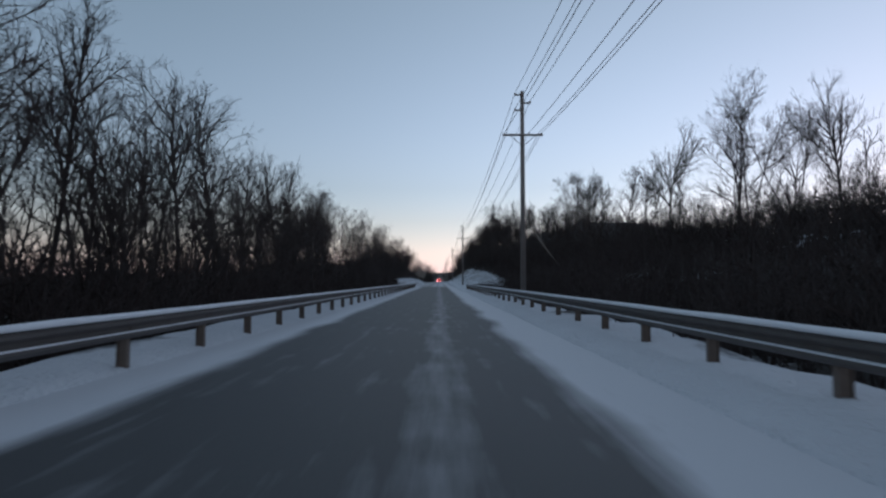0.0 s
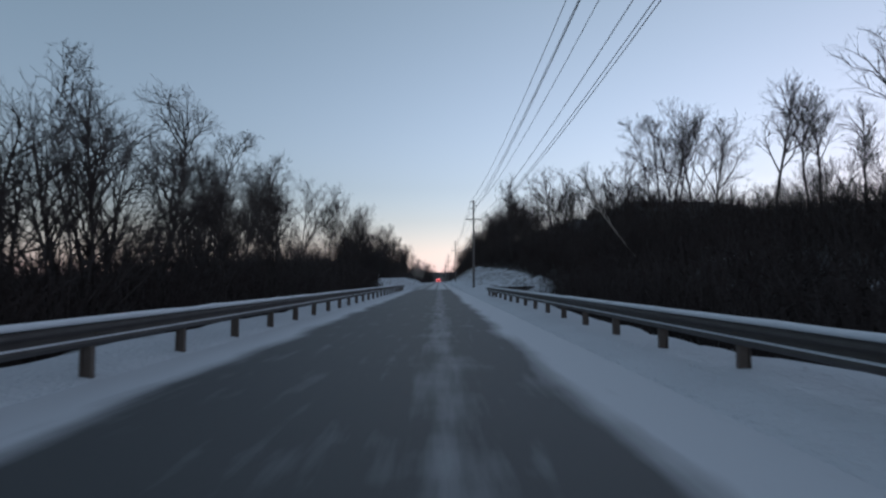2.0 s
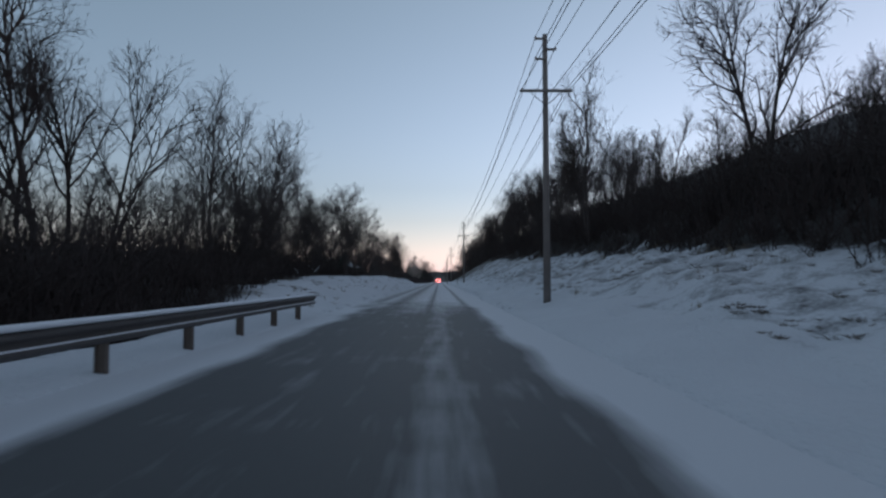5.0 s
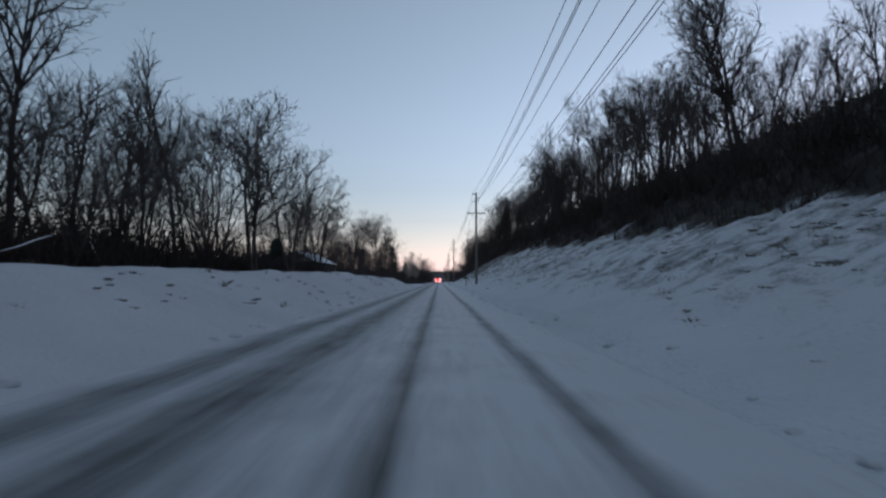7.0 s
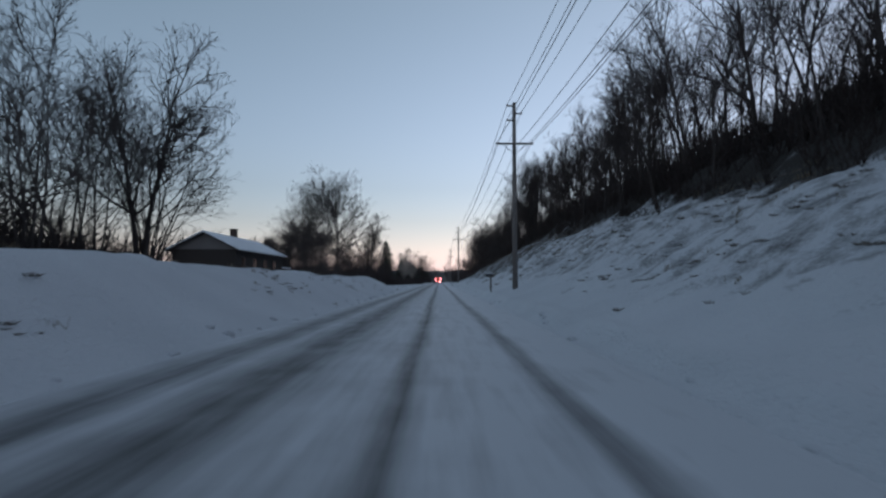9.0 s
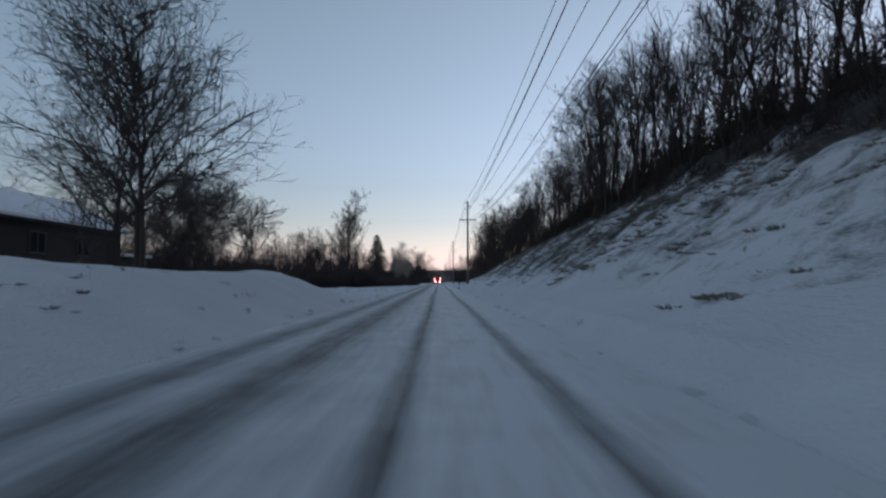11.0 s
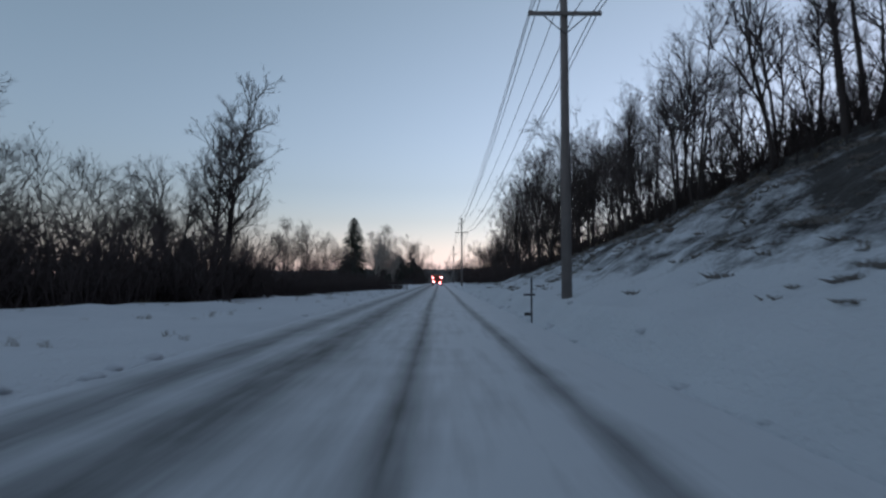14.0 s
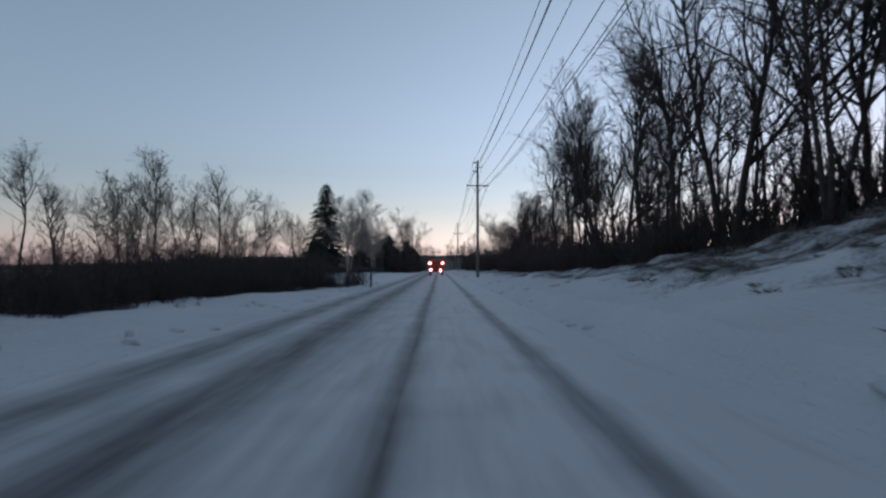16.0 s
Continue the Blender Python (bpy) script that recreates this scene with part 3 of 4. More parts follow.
plant(VASE, 18.5, 153, 9.0, "small bare tree with a rounded crown on the hillside", turn=20)
plant(VASE, 24.5, 119, 11.0, turn=250)
for x, y, h in ((31, 88, 11.5), (33, 90, 12.5), (35, 87, 11)):
    plant(rnd.choice((MODELS[1], MODELS[3])), x, y, h, "thin upright bare tree on the hilltop", group="trees of the hilltop")
FROSTED = tree_model(44, "pale twiggy bare tree beside the dark spruce", PALE_BARK, PALE_BARK, tall=13.0, limbs=22, forks=3, low=0.22, spread=0.34, fork_tilt=(0.06, 0.2), rise=0.8, kids=(7, 5, 1), open_by=(0.45, 0.95), twig=0.018)
plant(FROSTED, -14.5, 420, 14.0, turn=30)
plant(FROSTED, -11.5, 428, 11.0, turn=140)
# the wood by the guard rail: a great spreading tree, then forked trees over the brush
plant(FAN, -23.8, 96.4, 18.0, "great bare tree of several stems spreading over the wood", turn=35)
plant(FORKED, -16.2, 147.5, 16.0, "bare tree forked low into two leaning stems above the brush", turn=75)
plant(FORKED, -20.0, 148.5, 16.0, "bare tree forked low into two leaning stems above the brush", turn=200)
# trees standing singly past the wood's end
plant(VASE, -12.2, 174, 12.0, "bare twiggy tree standing at the wood's end", turn=10)
plant(FORKED, -11.6, 181, 12.0, "thin forked bare tree standing in the snow", turn=120)
plant(VASE, -13.2, 200, 10.2, "bare twiggy tree standing at the wood's end", turn=300)
for x, y, h in ((19.2, 336, 11.5), (20.4, 341, 13.0), (18.8, 347, 12.5), (21.2, 351, 14.0), (19.6, 356, 12.5), (22.5, 345, 12.0)):
    plant(rnd.choice(MODELS), x, y, h, group="trees of the hillside")
plant(SPREADING, 13.8, 345, 16.0, "tall bare tree with a thick forked trunk on the bank", turn=120)
TALL = tree_model(43, "tall narrow bare tree at the end of the hillside", tall=20.0, limbs=26, forks=2, low=0.25, spread=0.2, fork_tilt=(0.02, 0.09), rise=0.9, kids=(7, 5, 2), open_by=(0.4, 0.8))
plant(TALL, 15.3, 392, 20.0, turn=80)
plant(TALL, 17.6, 395, 18.5, turn=200)
for x, y, h in ((13.6, 262, 12.5), (14.6, 268, 13), (14.2, 257, 11.5)):
    plant(MODELS[3], x, y, h, group="trees of the hillside")
for x, y, h in ((13.8, 264, 11), (15.2, 270, 12), (16.5, 262, 12), (14.6, 276, 10)):
    plant(rnd.choice(BUSHY), x, y, h, "tall bushy bare tree with many dark stems on the brow", group="bushes of the hillside")
for x, y, h in ((-14.3, 172, 10.5), (-16.2, 176, 11.5), (-14.0, 194, 9.0)):
    plant(rnd.choice(BUSHY), x, y, h, "tall bushy bare tree with many dark stems at the wood's edge", group="bushes of the wood")
for x, y, h in ((-26, 257, 6), (-30, 262, 7), (-24, 268, 6), (-28, 272, 6.5), (-33, 258, 8), (-34, 268, 8), (-22, 276, 5), (-38, 262, 8)):
    plant(rnd.choice(BUSHY), x, y, h, "low bushy bare tree behind the house", group="bushes behind the house")
ROUND = tree_model(33, "low round bare fruit tree with a dense tangle of twigs", tall=6.6, limbs=30, forks=2, fork_tilt=(0.16, 0.34), low=0.46, spread=0.56, rise=0.2, kids=(8, 6, 3), open_by=(0.7, 1.35))
plant(ROUND, -17.3, 259.3, 9.5)
plant(ROUND, -22.5, 263, 8.6, turn=200)
plant(ROUND, -27, 275, 6.0, turn=80)
plant(LONE, -18.7, 331, 19.5, turn=40)
plant(VASE, -22.4, 330, 11.5, "bare tree with upswept limbs beside the tall hedge tree", turn=115)
plant(VASE, -33, 318, 15.5, "bare tree with a rounded fan of limbs behind the hedge", turn=10)
plant(FAN, -38, 306, 12.5, "bare tree of several stems fanning out behind the hedge", turn=50)
plant(FAN, -37.5, 313, 12.0, "bare tree of several stems fanning out behind the hedge", turn=170)
for x, y, h in ((-40.5, 310, 11), (-25, 310, 9), (-24, 318, 10), (-26, 326, 10), (-23, 323, 8.5), (-25, 335, 9), (-23, 345, 9), (-27, 338, 8), (-34, 330, 9), (-33, 350, 9)):
    plant(rnd.choice((MODELS[0], MODELS[4], MODELS[5], BUSHY[0], BUSHY[1])), x, y, h, "bare tree with a full crown behind the hedge", group="trees of the hedge")
for x, y, h in ((-21, 283, 4.5), (-24, 292, 5), (-23, 301, 5.5), (-22, 309, 5), (-21, 318, 6), (-19, 324, 5), (-21, 342, 5), (-15, 352, 4.5), (-13, 362, 4), (-23, 368, 8.5), (-26, 377, 9), (-21, 386, 9), (-25, 399, 9.5), (-21, 412, 9), (-14, 425, 8), (-15, 446, 9), (-10, 462, 8), (-9, 480, 9), (-12, 505, 9), (-10, 530, 9), (-5, 552, 10), (0, 556, 9), (6, 550, 10), (12, 535, 9), (9, 500, 7), (-8, 545, 11)):
    plant(rnd.choice(BUSHY), x, y, h, "low bushy bare tree growing in the hedge", group="bushes of the hedge")
for x, y, h in ((30, 58, 15), (33, 66, 16), (28, 72, 15), (36, 61, 14), (27, 40, 11)):
    plant(rnd.choice((MODELS[4], MODELS[5], MODELS[0])), x, y, h, "bare tree with a broad crown on the hilltop", group="trees of the hilltop")
for x, y, h in ((-24, 374, 11), (-22, 380, 9.5), (-25, 391, 12), (-27, 386, 10), (-24, 407, 12), (-23, 420, 10), (-31, 368, 10), (-36, 380, 9), (-14.5, 433, 15), (-16, 442, 13), (-12, 455, 12), (-7, 474, 16), (-9, 486, 14), (-20, 470, 14), (-15, 500, 12), (-11, 520, 13), (9, 510, 9)):
    plant(rnd.choice(MODELS), x, y, h, "bare tree in the hedge beside the snowy field", group="trees of the hedge")


def spruce(x, y, tall, rounded=False, label="dark green spruce rising above the bare trees"):
    """A trunk and tiers of drooping boughs, each a ragged fan of needle sprays; rounded for broad cedars."""
    r = random.Random(int(tall * 10))
    ob = thing("cedar_tree" if rounded else "spruce_tree", label, "tree", (x, y, height(x, y)))
    tv, tf, v, f = [], [], [], []
    tube(tv, tf, [Vector((0, 0, -0.3)), Vector((0, 0, tall * 0.5)), Vector((0, 0, tall))], [tall * 0.014, tall * 0.009, 0.02], 8)
    z = tall * 0.06
    while z < tall * 0.985:
        reach = tall * 0.32 * (1 - z / tall) ** 0.66 + 0.2
        if rounded:
            reach = tall * 0.36 * math.sin(math.pi * (z / tall) ** 0.7) ** 0.7 * r.uniform(0.7, 1.25) + 0.2
        for k in range(10 if rounded else 12):
            a = r.uniform(0, math.tau)
            L = reach * r.uniform(0.4 if rounded else 0.6, 1.2)
            out = Vector((math.cos(a), math.sin(a), 0))
            side = Vector((-out.y, out.x, 0))
            start = Vector((0, 0, z + r.uniform(-0.1, 0.1)))
            for j in range(7):
                u = (j + 1) / 7
                p = start + out * L * u + Vector((0, 0, -0.28 * L * u * u + 0.1 * L * u))
                for sgn in (-1, 1):
                    q = p + (out * 0.5 + side * sgn * 0.8) * L * 0.26 * (1.2 - u) + Vector((0, 0, -0.1 * L * r.uniform(0.3, 1.2)))
                    spike(v, f, [start.lerp(p, 0.75), q], [0.11, 0.02])
            tube(v, f, [start, start + out * L + Vector((0, 0, -0.18 * L))], [0.09, 0.03], 3)
        z += tall * 0.022 * (1.3 - 0.5 * z / tall)
    from_lists("trunk", tv, tf, BARK, ob, True)
    from_lists("crown", v, f, NEEDLES, ob)


spruce(-25.5, 458, 20.5)
spruce(-19.5, 476, 12.0)
spruce(-23, 334, 5.2)
spruce(-15.2, 190, 3.4)
for x, y, h in ((-10.5, 512, 9.5), (-14, 488, 10.4), (-7.5, 500, 7.0), (-26, 448, 7.5), (-12, 478, 7.2), (-9, 470, 5.6), (-16, 497, 8.6), (-6.5, 486, 5.0), (-13.5, 462, 8.0)):
    spruce(x, y, h, True, "dark rounded evergreen among the bare roadside trees")


# ---- scrub, far woods and dry grass, each one mass ----
def shrub(seed, tall, stems, twigs, thin=1.0):
    r = random.Random(seed)
    v, f = [], []
    for _ in range(stems):
        a, t = r.uniform(0, math.tau), r.uniform(0.05, 0.75)
        d = Vector((math.sin(t) * math.cos(a), math.sin(t) * math.sin(a), math.cos(t)))
        p = Vector((r.gauss(0, 0.3), r.gauss(0, 0.3), -0.2))
        L = tall * r.uniform(0.6, 1.05)
        mid = p + d * L * 0.55 + Vector((r.gauss(0, 0.1), r.gauss(0, 0.1), 0))
        tip = mid + (d + Vector((r.gauss(0, 0.3), r.gauss(0, 0.3), 0.1))).normalized() * L * 0.45
        spike(v, f, [p, mid, tip], [0.030 * thin, 0.021 * thin, 0.006])
        for _ in range(twigs):
            u = r.uniform(0.1, 1)
            q = p.lerp(mid, u) if r.random() < 0.5 else mid.lerp(tip, u)
            e = (d + Vector((r.gauss(0, 0.7), r.gauss(0, 0.7), r.gauss(0, 0.5)))).normalized()
            spike(v, f, [q, q + e * L * r.uniform(0.15, 0.35)], [0.017 * thin, 0.006])
    return np.array([tuple(p) for p in v]), triangles(f)


def mass(name, models, spots, mat, label, category):
    """Joins turned and scaled copies of the models at (x, y, size) into one object."""
    r = random.Random(len(spots))
    vs, fs, at = [], [], 0
    for x, y, s in spots:
        v, f = r.choice(models)
        a = r.uniform(0, math.tau)
        c, n = math.cos(a), math.sin(a)
        vs.append(np.stack([(v[:, 0] * c - v[:, 1] * n) * s + x, (v[:, 0] * n + v[:, 1] * c) * s + y, v[:, 2] * s * r.uniform(0.85, 1.15) + height(x, y)], 1))
        fs.append(f + at)
        at += len(v)
    v, f = np.concatenate(vs), np.concatenate(fs)
    me = bpy.data.meshes.new(name)
    me.vertices.add(len(v))
    me.vertices.foreach_set("co", v.astype(np.float32).ravel())
    w = f.shape[1]
    me.loops.add(f.size)
    me.loops.foreach_set("vertex_index", f.astype(np.int32).ravel())
    me.polygons.add(len(f))
    me.polygons.foreach_set("loop_start", np.arange(0, f.size, w, dtype=np.int32))
    me.update(calc_edges=True)
    me.materials.append(mat)
    return tagged(new(name, me), label, category, kind="stuff")


SHRUBS = [shrub(40 + k, 2.4, 9, 3) for k in range(7)]
TWIGGY = [shrub(80 + k, 2.4, 15, 7, 0.55) for k in range(5)]


def thicket(y0, y1, step, count, edges, depth, side, low, high):
    """Places for shrubs from an edge inwards, low at the edge and taller behind."""
    out, y = [], y0
    while y < y1:
        edge = lerp(y, edges)
        for _ in range(count):
            d = abs(rnd.gauss(0, 1)) * depth - 0.5
            out.append((edge + side * d, y + rnd.uniform(-1, 1), rnd.uniform(0.7, 1.05) * (low + (high - low) * ease(d / 4))))
        y += step
    return out


mass("hillside_scrub", SHRUBS, thicket(2, 130, 1.5, 13, BROW, 8, 1, 0.7, 1.7) + [(rnd.uniform(20, 38), rnd.uniform(0, 130), rnd.uniform(1.3, 2.0)) for _ in range(330)] + [(rnd.uniform(22, 36), rnd.uniform(12, 100), rnd.uniform(1.7, 2.2)) for _ in range(200)] + [(rnd.uniform(27, 38), rnd.uniform(100, 350), rnd.uniform(1.2, 1.8)) for _ in range(170)] + [(rnd.uniform(36, 64), rnd.uniform(50, 220), rnd.uniform(1.6, 2.3)) for _ in range(200)] + thicket(130, 350, 1.5, 9, BROW, 4.5, 1, 0.55, 1.65), SCRUB, "dense dark leafless scrub on the hillside", "scrub")
mass("woodland_scrub", SHRUBS, thicket(2, 118, 1.4, 9, HEDGE, 4.5, -1, 0.7, 2.0) + thicket(118, 206, 1.5, 8, HEDGE, 4, -1, 0.8, 1.6) + [(rnd.uniform(-42, -20), rnd.uniform(0, 205), rnd.uniform(1.3, 2.0)) for _ in range(310)] + [(rnd.uniform(-42, -16), rnd.uniform(0, 205), rnd.uniform(1.7, 2.7)) for _ in range(420)], SCRUB, "dense dark leafless scrub under the trees", "scrub")
mass("roadside_hedge", TWIGGY, thicket(322, 368, 1.0, 8, HEDGE, 4, -1, 0.75, 1.2), HAZED_STEMS, "brown tangled leafless hedge close beside the road", "hedge")
mass("field_hedge", SHRUBS, thicket(262, 325, 1.4, 13, HEDGE, 5, -1, 1.4, 2.6) + thicket(371, 470, 1.6, 8, HEDGE, 5, -1, 0.85, 1.8) + thicket(352, 540, 1.8, 8, BROW, 5, 1, 1.2, 2.2) + [(rnd.uniform(8.5, 16), rnd.uniform(420, 545), rnd.uniform(2.0, 2.8)) for _ in range(130)] + [(rnd.uniform(-15, -5.5), rnd.uniform(455, 550), rnd.uniform(1.8, 2.8)) for _ in range(130)], HAZED_STEMS, "dark brown overgrown leafless hedge beside the snowy field", "hedge")


def far_model(seed, tall):
    tv, tf, cv, cf = grow(seed, tall, limbs=11, detail=1, kids=(4, 1, 0), twig=0.03, sides=3)
    v = [tuple(p) for p in tv + cv]
    return np.array(v), triangles(tf + [tuple(i + len(tv) for i in q) for q in cf])


def deep_model(seed, **how):
    tv, tf, cv, cf = grow(seed, limbs=16, detail=1, kids=(6, 3, 0), twig=0.015, sides=4, **how)
    return np.array([tuple(p) for p in tv + cv]), triangles(tf + [tuple(i + len(tv) for i in q) for q in cf])


DEEP = [deep_model(24, tall=13.0, low=0.35, spread=0.34), deep_model(25, tall=14.0, low=0.45, spread=0.3), deep_model(26, tall=12.5, forks=2, spread=0.34), deep_model(27, tall=13.0, low=0.3, spread=0.38)]


def ranks(y0, y1, rows, gap, tall):
    """Places for trees in loose rows along the road."""
    out = []
    for x in rows:
        y = y0 + rnd.uniform(0, gap)
        while y < y1:
            out.append((x + rnd.uniform(-1.7, 1.7), y, rnd.uniform(*tall) / 13))
            y += gap * rnd.uniform(0.6, 1.4)
    return out


mass("deep_woods", DEEP, ranks(2, 72, (-16, -19), 4.5, (8.5, 13)) + ranks(108, 138, (-31,), 6.0, (13, 17)) + ranks(144, 174, (-18, -21.5), 5.0, (9, 14))
     + ranks(140, 176, (17.5, 21), 5.0, (5, 7)) + ranks(178, 225, (18.5, 22), 4.6, (7, 10)) + ranks(225, 275, (18.5, 22), 4.4, (9.5, 13)) + ranks(275, 350, (17.5, 21), 5.5, (7.5, 11)) + ranks(348, 394, (17, 21), 5.0, (11, 15)) + ranks(394, 470, (16, 20), 4.5, (8, 12)),
     TWIG, "ranks of bare trees in the depth of the woods", "woods")
FAR = [far_model(50 + k, 13.0) for k in range(4)]
spots = [(rnd.uniform(25, 42), rnd.uniform(200, 400), rnd.uniform(0.75, 1.05)) for _ in range(130)]
spots += [(rnd.uniform(36, 66), rnd.uniform(40, 80), rnd.uniform(0.6, 0.9)) for _ in range(16)] + [(rnd.uniform(36, 66), rnd.uniform(180, 240), rnd.uniform(0.6, 0.9)) for _ in range(30)]
spots += [(rnd.uniform(-42, -24), rnd.uniform(0, 78), rnd.uniform(0.7, 1.0)) for _ in range(34)] + [(rnd.uniform(-46, -27), rnd.uniform(104, 170), rnd.uniform(0.7, 1.0)) for _ in range(34)]
spots += [(rnd.uniform(-95, -40), rnd.uniform(290, 540), rnd.uniform(0.45, 0.85)) for _ in range(60)]
spots += [(rnd.choice((-1, 1)) * rnd.uniform(1.5, 70) - 2, rnd.uniform(550, 640), rnd.uniform(0.5, 0.95)) for _ in range(110)]
spots += [(rnd.uniform(10, 40), rnd.uniform(465, 550), rnd.uniform(0.7, 1.1)) for _ in range(25)]
mass("distant_woods", FAR, spots, TWIG, "distant bare woods along the ridge and the far fields", "woods")


def tuft(seed):
    r = random.Random(seed)
    v, f = [], []
    for _ in range(13):
        a, t = r.uniform(0, math.tau), r.uniform(0.05, 0.8)
        d = Vector((math.sin(t) * math.cos(a), math.sin(t) * math.sin(a), math.cos(t)))
        p = Vector((r.gauss(0, 0.09), r.gauss(0, 0.09), -0.05))
        m = p + d * r.uniform(0.12, 0.24)
        spike(v, f, [p, m, m + (d + Vector((0, 0, -0.6))) * 0.14], [0.006, 0.005, 0.002])
    return np.array([tuple(p) for p in v]), triangles(f)


TUFTS = [tuft(60 + k) for k in range(4)]
spots = []
for _ in range(2600):
    y = rnd.uniform(92, 372)
    x = rnd.uniform(5.6, lerp(y, BROW) + 1)
    if rough(x, y, 5, 9) + 0.5 * rough(x, y, 1.6, 7) > 0.02 and rnd.random() < (x - 4.0) / 8:
        spots.append((x, y, rnd.uniform(0.5, 1.15)))
for _ in range(900):
    y = rnd.uniform(118, 372)
    x = rnd.uniform(max(-22, lerp(y, HEDGE) - 1), -5)
    if rough(x, y, 5, 9) > 0.05:
        spots.append((x, y, rnd.uniform(0.5, 1.05)))
mass("dry_grass", TUFTS, spots, STRAW, "dry grass tufts poking through the snow", "grass")


def clump(seed):
    """A low matted cushion, wider than it is high: dead grass and stand-in for hummock shade."""
    r = random.Random(seed)
    v, f = [], []
    for _ in range(24):
        a, u = r.uniform(0, math.tau), r.uniform(0, 1) ** 0.5
        p = Vector((0.34 * u * math.cos(a), 0.26 * u * math.sin(a), -0.05))
        d = Vector((0.18 * u * math.cos(a) + r.gauss(0, 0.10), 0.14 * u * math.sin(a) + r.gauss(0, 0.08), r.uniform(0.08, 0.17) - 0.05 * u * u))
        spike(v, f, [p, p + d], [0.034, 0.010])
    return np.array([tuple(p) for p in v]), triangles(f)


# dark cushions spread as grass and as the shaded sides of snow hummocks
CLUMPS = [clump(70 + k) for k in range(5)]
spots = []
for _ in range(11000):
    y = rnd.uniform(98, 350)
    x = rnd.uniform(4.4, lerp(y, BROW) + 0.5)
    want = 0.5 * ease((x - 4.4) / 5) + 0.9 * rough(x, y, 2.6, 14) + 0.5 * rough(x, y, 9, 15) - 0.06
    if rnd.random() < want * (0.45 + 0.55 * ease((y - 205) / 40)):
        spots.append((x, y, rnd.uniform(0.3, 0.75 + 0.4 * ease((y - 205) / 40))))
for _ in range(1500):
    y = rnd.uniform(118, 232)
    x = rnd.uniform(max(-17, lerp(y, HEDGE)), -6.0)
    if rough(x, y, 3, 18) > 0.27:
        spots.append((x, y, rnd.uniform(0.25, 0.7)))
mass("matted_grass", CLUMPS, spots, GRASS_SHADE, "low dark mats of dead grass and painted hummock shade in the snow", "grass")


# ---- house by the road ----
SIDING = material("brown_siding", (0.032, 0.024, 0.021), 0.8, (0.022, 0.017, 0.015), 1.5, 30, 0.2)
GABLE = material("grey_gable_boards", (0.17, 0.155, 0.15), 0.8, (0.11, 0.10, 0.10), 1.5, 30, 0.2)
CHIMNEY = material("chimney_brick", (0.08, 0.055, 0.045), 0.85, (0.05, 0.035, 0.03), 6, 40, 0.4)
PANE = material("window_glass", (0.02, 0.025, 0.03), 0.08, None, 2, 10, 0.0)
TRIM = material("dark_trim", (0.07, 0.06, 0.055), 0.7, (0.05, 0.045, 0.04), 3, 30, 0.1)
PALE_SIDING = material("pale_siding", (0.6, 0.59, 0.57), 0.7, (0.48, 0.47, 0.46), 1, 30, 0.1)


